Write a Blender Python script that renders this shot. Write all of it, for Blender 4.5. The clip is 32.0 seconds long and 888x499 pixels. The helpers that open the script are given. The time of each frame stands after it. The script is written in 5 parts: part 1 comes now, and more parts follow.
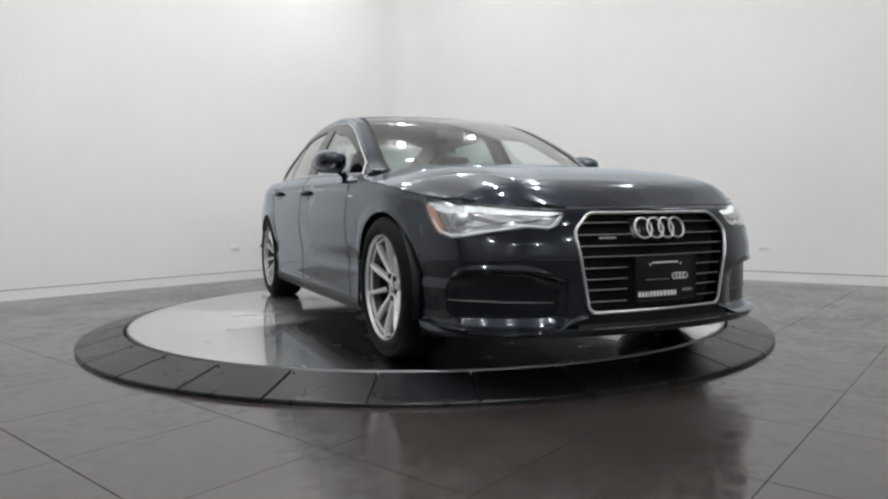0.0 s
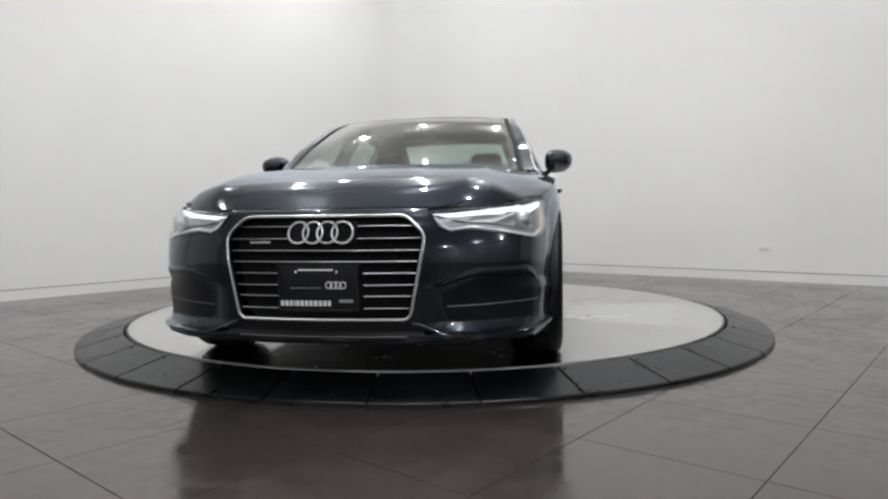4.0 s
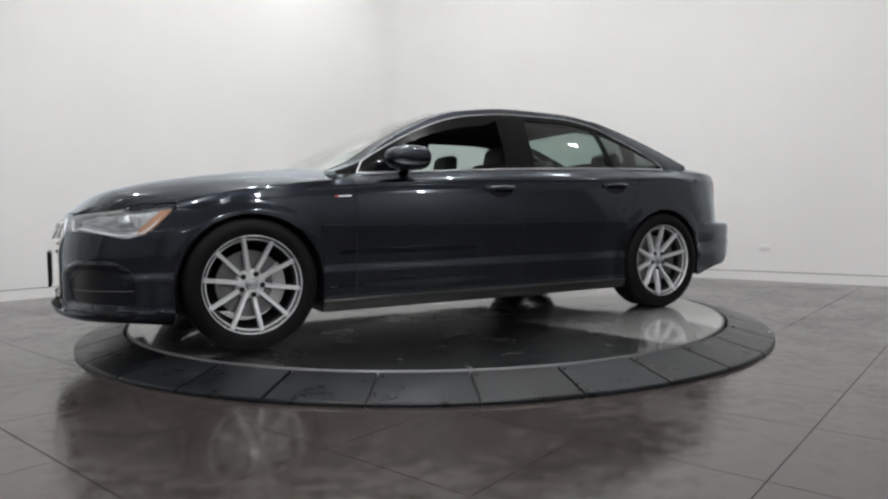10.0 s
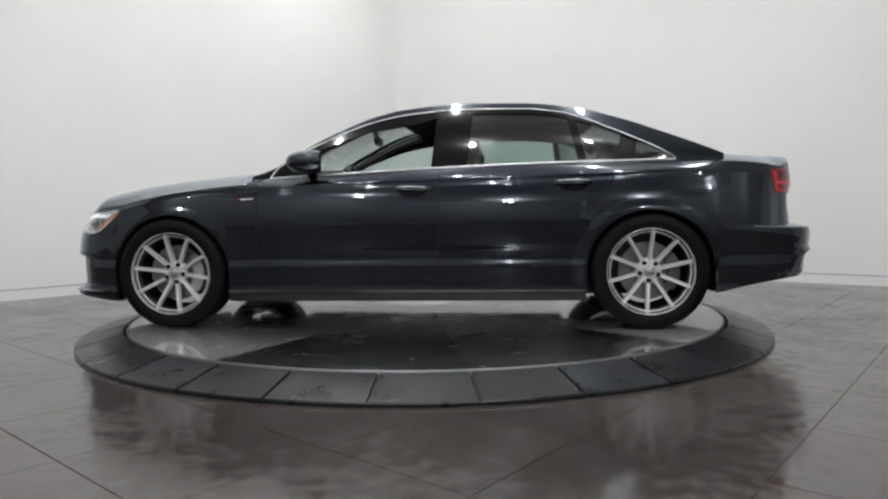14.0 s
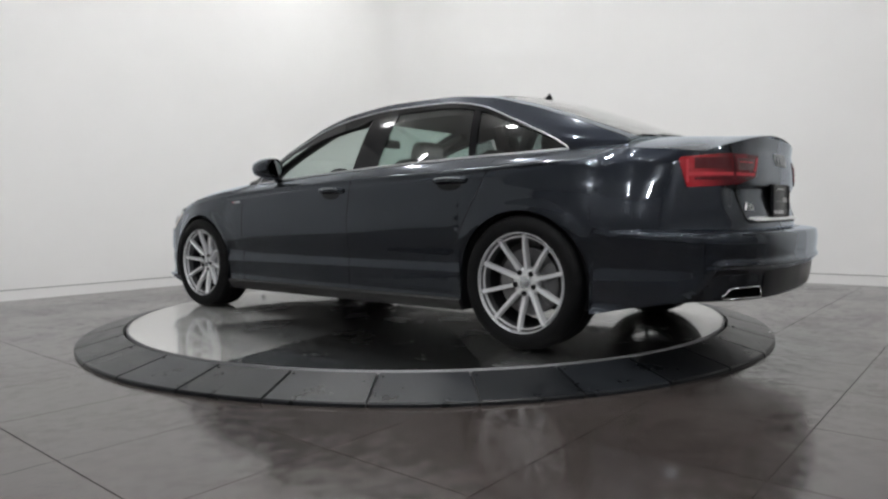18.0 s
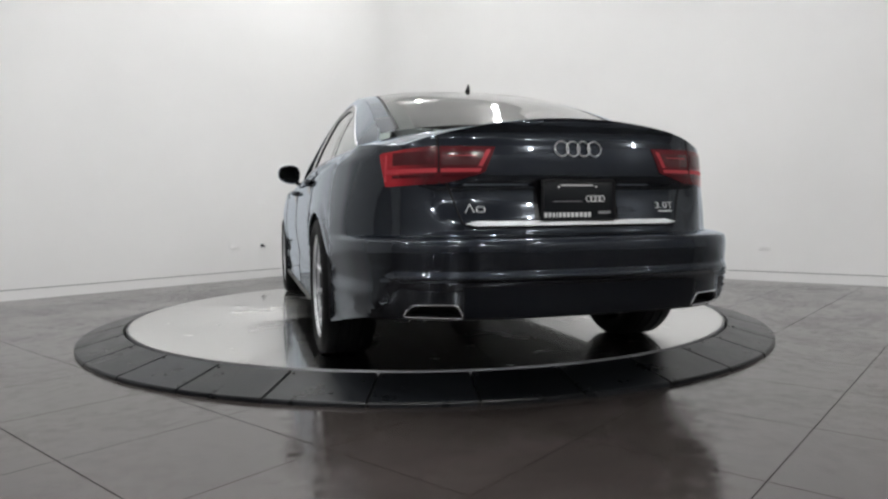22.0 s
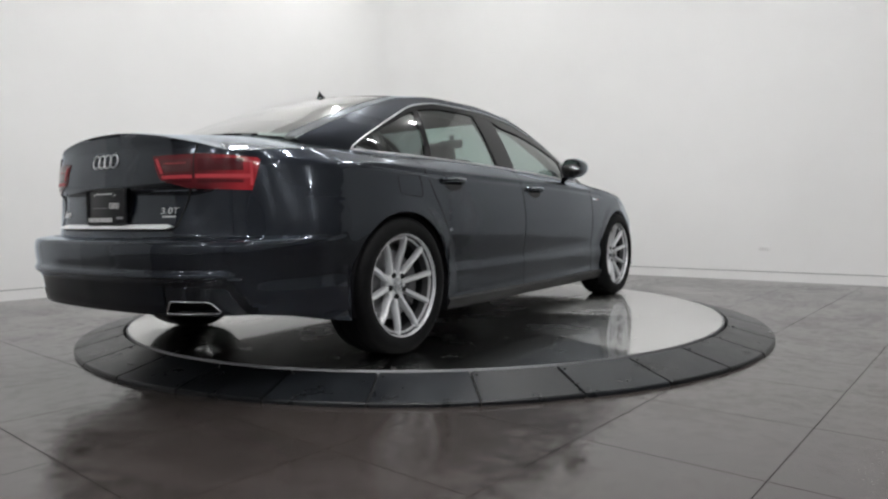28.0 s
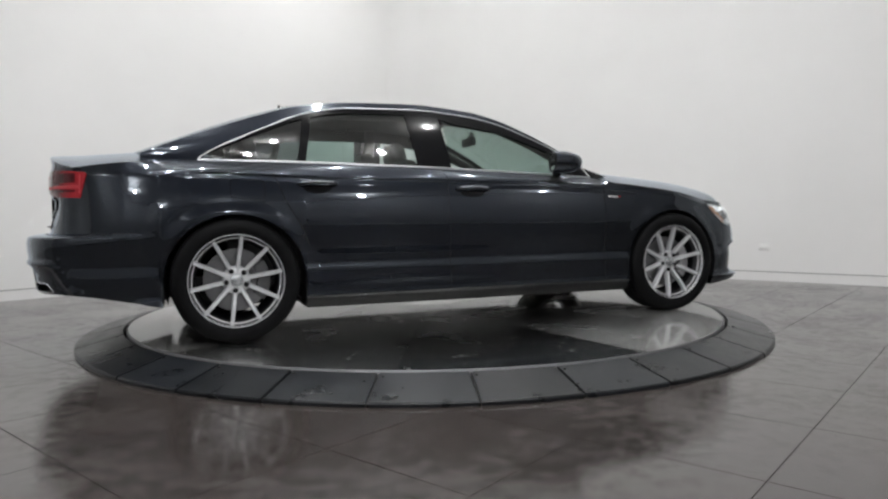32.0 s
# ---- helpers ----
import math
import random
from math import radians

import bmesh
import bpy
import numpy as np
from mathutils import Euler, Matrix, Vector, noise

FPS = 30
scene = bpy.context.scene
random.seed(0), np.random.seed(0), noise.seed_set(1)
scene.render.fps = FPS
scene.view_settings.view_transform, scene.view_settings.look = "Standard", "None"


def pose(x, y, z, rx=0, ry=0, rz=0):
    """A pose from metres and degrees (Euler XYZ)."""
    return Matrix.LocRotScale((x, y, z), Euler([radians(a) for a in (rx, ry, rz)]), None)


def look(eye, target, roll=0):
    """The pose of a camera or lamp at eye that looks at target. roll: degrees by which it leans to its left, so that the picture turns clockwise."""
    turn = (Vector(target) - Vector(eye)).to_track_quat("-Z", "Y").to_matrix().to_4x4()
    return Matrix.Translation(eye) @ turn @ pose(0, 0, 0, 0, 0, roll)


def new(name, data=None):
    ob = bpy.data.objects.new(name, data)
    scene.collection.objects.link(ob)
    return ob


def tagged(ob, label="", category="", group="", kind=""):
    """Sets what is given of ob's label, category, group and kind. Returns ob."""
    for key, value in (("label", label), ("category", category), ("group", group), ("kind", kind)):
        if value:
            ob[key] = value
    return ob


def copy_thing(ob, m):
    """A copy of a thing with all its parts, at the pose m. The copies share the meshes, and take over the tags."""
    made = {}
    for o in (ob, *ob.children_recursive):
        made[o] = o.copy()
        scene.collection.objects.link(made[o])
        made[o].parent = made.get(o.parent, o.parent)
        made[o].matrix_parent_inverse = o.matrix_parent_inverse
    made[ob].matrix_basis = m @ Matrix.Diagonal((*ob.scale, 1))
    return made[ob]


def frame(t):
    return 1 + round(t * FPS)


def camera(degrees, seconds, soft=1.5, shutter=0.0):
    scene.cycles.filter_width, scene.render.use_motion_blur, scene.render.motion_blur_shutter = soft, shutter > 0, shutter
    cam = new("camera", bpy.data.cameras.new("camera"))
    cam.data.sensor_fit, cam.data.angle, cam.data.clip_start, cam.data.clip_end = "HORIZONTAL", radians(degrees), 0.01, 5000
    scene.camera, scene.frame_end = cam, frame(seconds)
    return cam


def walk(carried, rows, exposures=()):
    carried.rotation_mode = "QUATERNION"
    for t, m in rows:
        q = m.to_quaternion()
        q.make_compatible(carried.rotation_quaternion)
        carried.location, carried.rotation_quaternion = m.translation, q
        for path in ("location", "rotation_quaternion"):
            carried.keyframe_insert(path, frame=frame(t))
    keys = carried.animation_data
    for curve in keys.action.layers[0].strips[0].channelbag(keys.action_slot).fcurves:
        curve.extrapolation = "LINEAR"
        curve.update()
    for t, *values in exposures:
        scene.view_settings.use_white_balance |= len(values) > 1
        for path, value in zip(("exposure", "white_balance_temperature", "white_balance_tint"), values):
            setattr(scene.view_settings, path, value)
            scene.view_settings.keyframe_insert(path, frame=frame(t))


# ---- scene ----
# ---- camera: stands still on a low stand in front of the turntable ----
EYE = Vector((0.0, -4.956, 0.769))
AIM = Vector((math.sin(radians(1.392)) * math.cos(radians(2.95)),
              math.cos(radians(1.392)) * math.cos(radians(2.95)), -math.sin(radians(2.95))))
cam = camera(67.04, 32.0, soft=2.4)
SHOT = look(EYE, EYE + AIM, -0.68)
walk(cam, [(0.0, SHOT), (32.0, SHOT)], exposures=((0.0, 0.0), (32.0, 0.0)))

DISC_Z = 0.085            # top of the rotating disc above the floor
CAR_OFF = (0.042, 0.026)  # car's mid-wheelbase from the disc's axis


def table_yaw(t):
    """Degrees by which the disc and the car are turned at t seconds."""
    k = min(1.0, t / 11)
    return -66.90 - 8.546 * t + 0.5 * (1 - k * k * (3 - 2 * k))


# ---- light: rows of round downlights in a white ceiling, with fill lamps added ----
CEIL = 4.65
DOWN_GAIN, FILL_GAIN, BACK_FILL = 0.61, 0.37, 2.4
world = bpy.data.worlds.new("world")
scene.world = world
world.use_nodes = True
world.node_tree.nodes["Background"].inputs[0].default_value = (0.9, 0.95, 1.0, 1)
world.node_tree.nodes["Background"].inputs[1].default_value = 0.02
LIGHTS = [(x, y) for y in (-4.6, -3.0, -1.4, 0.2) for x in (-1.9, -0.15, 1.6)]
# the row at 1.8 carries on the grid; others are added to light the walls
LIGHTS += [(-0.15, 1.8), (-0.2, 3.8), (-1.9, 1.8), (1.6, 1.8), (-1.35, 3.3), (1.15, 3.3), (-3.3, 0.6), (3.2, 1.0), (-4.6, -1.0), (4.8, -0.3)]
# unseen lamps behind the camera, added to brighten what the car reflects
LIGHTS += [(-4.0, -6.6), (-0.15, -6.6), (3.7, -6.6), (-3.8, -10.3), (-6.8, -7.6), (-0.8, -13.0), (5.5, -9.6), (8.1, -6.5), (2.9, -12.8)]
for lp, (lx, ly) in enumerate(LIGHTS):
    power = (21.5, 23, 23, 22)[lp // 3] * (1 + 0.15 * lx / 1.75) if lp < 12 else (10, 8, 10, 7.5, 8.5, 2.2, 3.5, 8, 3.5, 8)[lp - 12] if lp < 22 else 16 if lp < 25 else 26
    # the lamp shines down; an added all-round fill brightens the unseen ceiling
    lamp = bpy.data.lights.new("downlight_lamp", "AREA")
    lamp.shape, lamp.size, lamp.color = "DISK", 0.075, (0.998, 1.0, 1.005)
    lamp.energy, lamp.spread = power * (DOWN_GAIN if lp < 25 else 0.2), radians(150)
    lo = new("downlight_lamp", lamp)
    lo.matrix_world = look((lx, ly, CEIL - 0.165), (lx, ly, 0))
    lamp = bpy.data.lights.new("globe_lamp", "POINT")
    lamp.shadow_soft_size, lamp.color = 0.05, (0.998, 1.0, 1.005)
    lamp.energy = power * (FILL_GAIN if lp < 25 else BACK_FILL)
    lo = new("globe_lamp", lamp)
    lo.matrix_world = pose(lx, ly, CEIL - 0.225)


# ---- materials ----
def mat(name, color, rough=0.5, metal=0.0, **kw):
    m = bpy.data.materials.new(name)
    m.use_nodes = True
    b = m.node_tree.nodes["Principled BSDF"]
    b.inputs["Base Color"].default_value = (*color, 1)
    b.inputs["Roughness"].default_value = rough
    b.inputs["Metallic"].default_value = metal
    for k, v in kw.items():
        b.inputs[k.replace("_", " ")].default_value = v
    return m


def node(m, kind, **kw):
    n = m.node_tree.nodes.new(kind)
    for k, v in kw.items():
        n.inputs[k.replace("_", " ")].default_value = v
    return n


def join(m, a, ao, b, bi):
    m.node_tree.links.new(a.outputs[ao], b.inputs[bi])


def noisy(m, scale=6, detail=5, col=0.0, rough=0.0, bump=0.0, stretch=None, bump_scale=None):
    """Adds uneven colour, gloss and fine relief, in the object's own space."""
    b = m.node_tree.nodes["Principled BSDF"]
    tc = node(m, "ShaderNodeTexCoord")
    mp = node(m, "ShaderNodeMapping")
    if stretch:
        mp.inputs["Scale"].default_value = stretch
    join(m, tc, "Object", mp, 0)
    nz = node(m, "ShaderNodeTexNoise", Scale=scale, Detail=detail, Roughness=0.62)
    join(m, mp, 0, nz, "Vector")
    base = b.inputs["Base Color"].default_value[:]
    if col:
        r = node(m, "ShaderNodeValToRGB")
        r.color_ramp.elements[0].color = (*[c * (1 - col) for c in base[:3]], 1)
        r.color_ramp.elements[1].color = (*[min(1, c * (1 + col)) for c in base[:3]], 1)
        r.color_ramp.elements[0].position, r.color_ramp.elements[1].position = 0.3, 0.7
        join(m, nz, "Fac", r, "Fac")
        join(m, r, "Color", b, "Base Color")
    if rough:
        r0 = b.inputs["Roughness"].default_value
        mr = node(m, "ShaderNodeMapRange")
        mr.inputs["From Min"].default_value, mr.inputs["From Max"].default_value = 0.3, 0.7
        mr.inputs["To Min"].default_value, mr.inputs["To Max"].default_value = max(0.02, r0 - rough), r0 + rough
        join(m, nz, "Fac", mr, "Value")
        join(m, mr, "Result", b, "Roughness")
    if bump:
        n2 = node(m, "ShaderNodeTexNoise", Scale=bump_scale or scale * 12, Detail=4)
        join(m, mp, 0, n2, "Vector")
        bp = node(m, "ShaderNodeBump", Strength=bump, Distance=0.01)
        join(m, n2, "Fac", bp, "Height")
        join(m, bp, "Normal", b, "Normal")
    return m


M_WALL = noisy(mat("white_wall_paint", (0.84, 0.84, 0.83), 0.55), 0.7, 6, col=0.02, rough=0.06, bump=0.04, bump_scale=120)
# grey picked to darken what the car's sides reflect; never in direct view
M_BACKWALL = noisy(mat("unseen_wall_grey", (0.42, 0.42, 0.425), 0.6), 0.7, 6, col=0.05, rough=0.06, bump=0.04, bump_scale=120)
M_TRIM = noisy(mat("white_trim_paint", (0.82, 0.82, 0.81), 0.4), 3, 4, col=0.02, bump=0.02)
M_GAP = mat("shadow_gap_grey", (0.16, 0.16, 0.16), 0.8)
M_CEIL = noisy(mat("ceiling_paint", (0.91, 0.91, 0.90), 0.8), 1.5, 4, col=0.03)
M_GROUT = noisy(mat("dark_grout", (0.040, 0.037, 0.035), 0.7), 30, 3, col=0.2)
M_RUBBER = noisy(mat("black_ramp_rubber", (0.0105, 0.0120, 0.0142), 0.31, Specular_IOR_Level=0.27), 7, 8, col=0.3, rough=0.06, bump=0.03, bump_scale=240)


def per_piece():
    """Ramp pieces differ a little in tone, by their object's random number."""
    b = M_RUBBER.node_tree.nodes["Principled BSDF"]
    old = b.inputs["Base Color"].links[0].from_socket
    oi = node(M_RUBBER, "ShaderNodeObjectInfo")
    mr = node(M_RUBBER, "ShaderNodeMapRange")
    mr.inputs["To Min"].default_value, mr.inputs["To Max"].default_value = 0.6, 1.3
    join(M_RUBBER, oi, "Random", mr, "Value")
    vm = node(M_RUBBER, "ShaderNodeVectorMath")
    vm.operation = "SCALE"
    M_RUBBER.node_tree.links.new(old, vm.inputs[0])
    join(M_RUBBER, mr, "Result", vm, "Scale")
    join(M_RUBBER, vm, 0, b, "Base Color")
    geo = node(M_RUBBER, "ShaderNodeNewGeometry")
    for n in M_RUBBER.node_tree.nodes:
        if n.bl_idname == "ShaderNodeMapping":
            join(M_RUBBER, geo, "Position", n, 0)


per_piece()
M_RINGGAP = mat("black_gap", (0.004, 0.004, 0.004), 0.7)
M_TYRE = noisy(mat("black_tyre_rubber", (0.0036, 0.0036, 0.0042), 0.62, Specular_IOR_Level=0.12), 20, 4, col=0.25, bump=0.1)
M_RIM = noisy(mat("silver_wheel_paint", (0.66, 0.67, 0.69), 0.33, 0.45), 40, 2, rough=0.04)
# dark in place of the silver paint, for shade inside the rim
M_BARREL = mat("rim_shade_grey", (0.10, 0.10, 0.105), 0.45, 0.5)
M_CASTGREY = mat("cast_grey_caliper", (0.42, 0.42, 0.43), 0.45, 0.3)
M_WINSTRIP = mat("satin_window_strip", (0.58, 0.59, 0.61), 0.36, 1.0)
M_MIRROR = mat("mirror_glass", (0.28, 0.29, 0.30), 0.03, 1.0)
M_CHROME = mat("chrome", (0.82, 0.83, 0.85), 0.07, 1.0)
M_STRIP = mat("bright_strip", (0.82, 0.83, 0.84), 0.30, 0.5)
M_SLAT = mat("satin_slat", (0.46, 0.47, 0.49), 0.36, 1.0)
M_LAMPGREY = noisy(mat("lamp_inner_grey", (0.34, 0.35, 0.36), 0.35, 0.3), 60, 2, col=0.1)
M_INTAKE = mat("satin_black_intake", (0.0045, 0.006, 0.009), 0.30, Specular_IOR_Level=0.25)
M_SATIN = mat("satin_aluminium", (0.80, 0.81, 0.82), 0.28, 1.0)
M_BLACK = mat("black_plastic", (0.007, 0.007, 0.008), 0.42, Specular_IOR_Level=0.28)
M_GLOSSBLACK = mat("gloss_black_trim", (0.004, 0.004, 0.005), 0.06, Specular_IOR_Level=0.25)
M_SEAL = mat("matt_black_seal", (0.006, 0.006, 0.007), 0.65, Specular_IOR_Level=0.2)
M_DARK = mat("dark_void", (0.004, 0.004, 0.004), 0.9)
M_BRAKE = noisy(mat("brake_disc_steel", (0.24, 0.24, 0.25), 0.42, 1.0), 60, 3, rough=0.1)
M_CALIPER = mat("grey_caliper", (0.12, 0.12, 0.125), 0.45, 0.4)
M_LEATHER = noisy(mat("black_leather", (0.018, 0.017, 0.017), 0.5), 60, 4, col=0.15, bump=0.15)
M_HEADLINER = mat("black_headliner", (0.035, 0.035, 0.035), 0.9)
M_SILVERPL = mat("lamp_reflector", (0.54, 0.56, 0.58), 0.26, 0.80)
M_AMBER = mat("amber_reflector", (0.44, 0.23, 0.14), 0.25)
M_WHITE_INK = mat("white_print", (0.75, 0.75, 0.75), 0.5)
M_RED_INK = mat("red_print", (0.5, 0.03, 0.03), 0.5)
M_PLATE = mat("black_plate_film", (0.007, 0.008, 0.010), 0.3, Specular_IOR_Level=0.25)


def paint():
    """Mica paint: a dark flake layer under blue-tinged clear lacquer."""
    m = mat("dark_blue_black_car_paint", (0.005, 0.007, 0.011), 0.42, 1.0)
    b = m.node_tree.nodes["Principled BSDF"]
    tc = node(m, "ShaderNodeTexCoord")
    fl = node(m, "ShaderNodeTexVoronoi", Scale=900.0)
    join(m, tc, "Object", fl, "Vector")
    r = node(m, "ShaderNodeValToRGB")
    r.color_ramp.elements[0].color, r.color_ramp.elements[1].color = (0.0029, 0.0041, 0.0074, 1), (0.0064, 0.0086, 0.0145, 1)
    join(m, fl, "Color", r, "Fac")
    join(m, r, "Color", b, "Base Color")
    nz = node(m, "ShaderNodeTexNoise", Scale=55.0, Detail=2)
    join(m, tc, "Object", nz, "Vector")
    bp = node(m, "ShaderNodeBump", Strength=0.010, Distance=0.01)
    join(m, nz, "Fac", bp, "Height")
    gl = node(m, "ShaderNodeBsdfGlossy", Color=(0.85, 0.93, 1.03, 1), Roughness=0.03)
    join(m, bp, "Normal", gl, "Normal")
    lw = node(m, "ShaderNodeLayerWeight", Blend=0.5)
    p5 = node(m, "ShaderNodeMath")
    p5.operation = "POWER"
    p5.inputs[1].default_value = 5.0
    join(m, lw, "Facing", p5, 0)
    fr = node(m, "ShaderNodeMath")
    fr.operation = "MULTIPLY_ADD"
    fr.inputs[1].default_value, fr.inputs[2].default_value = 0.90, 0.070
    join(m, p5, 0, fr, 0)
    mx = node(m, "ShaderNodeMixShader")
    join(m, fr, 0, mx, 0)
    join(m, b, 0, mx, 1)
    join(m, gl, 0, mx, 2)
    join(m, mx, 0, m.node_tree.nodes["Material Output"], "Surface")
    return m


M_PAINT = paint()


def glass(name, tint, gain=1.0):
    """A thin pane: clear through, with a real pane's reflection."""
    m = bpy.data.materials.new(name)
    m.use_nodes = True
    nt = m.node_tree
    nt.nodes.remove(nt.nodes["Principled BSDF"])
    tr = node(m, "ShaderNodeBsdfTransparent", Color=(*tint, 1))
    gl = node(m, "ShaderNodeBsdfGlossy", Color=(1, 1, 1, 1), Roughness=0.02)
    lw = node(m, "ShaderNodeLayerWeight", Blend=0.5)
    p5 = node(m, "ShaderNodeMath")
    p5.operation = "POWER"
    p5.inputs[1].default_value = 5.0
    join(m, lw, "Facing", p5, 0)
    fr = node(m, "ShaderNodeMath")
    fr.operation = "MULTIPLY_ADD"
    fr.inputs[1].default_value, fr.inputs[2].default_value = 0.958, 0.042 * gain
    join(m, p5, 0, fr, 0)
    # a pane has two faces: together they give back 2R / (1 + R)
    more = node(m, "ShaderNodeMath")
    more.operation = "ADD"
    more.inputs[1].default_value = 1.0
    join(m, fr, 0, more, 0)
    once = node(m, "ShaderNodeMath")
    once.operation = "DIVIDE"
    join(m, fr, 0, once, 0)
    join(m, more, 0, once, 1)
    dbl = node(m, "ShaderNodeMath")
    dbl.operation = "MULTIPLY"
    dbl.inputs[1].default_value = 2.0
    dbl.use_clamp = True
    join(m, once, 0, dbl, 0)
    mx = node(m, "ShaderNodeMixShader")
    join(m, dbl, 0, mx, 0)
    join(m, tr, 0, mx, 1)
    join(m, gl, 0, mx, 2)
    join(m, mx, 0, nt.nodes["Material Output"], "Surface")
    return m


M_SCREEN = glass("windscreen_glass", (0.66, 0.76, 0.72))
M_REARGLASS = glass("rear_window_glass", (0.62, 0.70, 0.67))
M_PANE = glass("tinted_side_glass", (0.55, 0.66, 0.63))
# tint made darker to stand in for the dim cabin behind it
M_QUARTER = glass("darkened_quarter_glass", (0.26, 0.29, 0.29))
M_LENS = glass("clear_lamp_lens", (0.94, 0.95, 0.96))


def glow(name, color, strength):
    m = mat(name, color, 0.4)
    b = m.node_tree.nodes["Principled BSDF"]
    b.inputs["Emission Color"].default_value = (*color, 1)
    b.inputs["Emission Strength"].default_value = strength
    return m


M_DRL2 = glow("dim_led_white", (0.60, 0.63, 0.65), 0.10)
M_DRL = glow("daytime_led_white", (0.90, 0.94, 0.95), 0.95)
# glow of the globes added under the ceiling, to brighten it
M_DOWN = glow("added_globe_glow", (1.0, 1.0, 0.995), 48)
M_REDGLOW = glow("lit_red_light_guide", (0.36, 0.022, 0.032), 0.16)
M_RED = mat("red_lamp_lens", (0.085, 0.009, 0.013), 0.10, 0.0, Coat_Weight=0.1, Specular_IOR_Level=0.35)


def outer_glow(m):
    """The lit lamp glows most at its outer end, towards the car's side."""
    b = m.node_tree.nodes["Principled BSDF"]
    tc = node(m, "ShaderNodeTexCoord")
    sp = node(m, "ShaderNodeSeparateXYZ")
    join(m, tc, "Object", sp, 0)
    mr = node(m, "ShaderNodeMapRange")
    mr.inputs["From Min"].default_value, mr.inputs["From Max"].default_value = -2.345, -2.255
    mr.inputs["To Min"].default_value, mr.inputs["To Max"].default_value = 0.02, 0.36
    join(m, sp, "X", mr, "Value")
    join(m, mr, "Result", b, "Emission Strength")
    b.inputs["Emission Color"].default_value = (0.42, 0.012, 0.020, 1)


outer_glow(M_RED)
M_REDBROWN = mat("brown_red_lamp_lens", (0.075, 0.016, 0.018), 0.12, 0.0, Coat_Weight=0.5)
M_REDDARK = mat("dark_red_lamp_lens", (0.065, 0.006, 0.009), 0.10, 0.0, Coat_Weight=0.1, Specular_IOR_Level=0.35)


def floor_tile():
    m = mat("charcoal_porcelain_tile", (0.095, 0.093, 0.091), 0.30, IOR=1.70)
    b = m.node_tree.nodes["Principled BSDF"]
    tc = node(m, "ShaderNodeTexCoord")
    n1 = node(m, "ShaderNodeTexNoise", Scale=1.1, Detail=7, Roughness=0.68)
    n2 = node(m, "ShaderNodeTexNoise", Scale=15.0, Detail=4, Roughness=0.62)
    geo = node(m, "ShaderNodeNewGeometry")
    join(m, geo, "Position", n1, "Vector")
    join(m, geo, "Position", n2, "Vector")
    oi = node(m, "ShaderNodeObjectInfo")
    r = node(m, "ShaderNodeValToRGB")
    r.color_ramp.elements[0].color, r.color_ramp.elements[1].color = (0.0315, 0.0265, 0.0248, 1), (0.0490, 0.0408, 0.0378, 1)
    r.color_ramp.elements[0].position, r.color_ramp.elements[1].position = 0.30, 0.72
    add = node(m, "ShaderNodeMath")
    add.operation = "MULTIPLY_ADD"
    add.inputs[1].default_value, add.inputs[2].default_value = 0.14, 0.0
    join(m, oi, "Random", add, 0)
    a2 = node(m, "ShaderNodeMath")
    join(m, n1, "Fac", a2, 0)
    join(m, add, 0, a2, 1)
    join(m, a2, 0, r, "Fac")
    join(m, r, "Color", b, "Base Color")
    mr = node(m, "ShaderNodeMapRange")
    mr.inputs["From Min"].default_value, mr.inputs["From Max"].default_value = 0.43, 0.58
    mr.inputs["To Min"].default_value, mr.inputs["To Max"].default_value = 0.09, 0.27
    mixn = node(m, "ShaderNodeMath")
    mixn.operation = "MULTIPLY_ADD"
    mixn.inputs[1].default_value = 0.45
    join(m, n2, "Fac", mixn, 0)
    half = node(m, "ShaderNodeMath")
    half.operation = "MULTIPLY"
    half.inputs[1].default_value = 0.55
    join(m, n1, "Fac", half, 0)
    join(m, half, 0, mixn, 2)
    join(m, mixn, 0, mr, "Value")
    join(m, mr, "Result", b, "Roughness")
    bp = node(m, "ShaderNodeBump", Strength=0.05, Distance=0.004)
    join(m, n2, "Fac", bp, "Height")
    join(m, bp, "Normal", b, "Normal")
    return m


M_TILE = floor_tile()


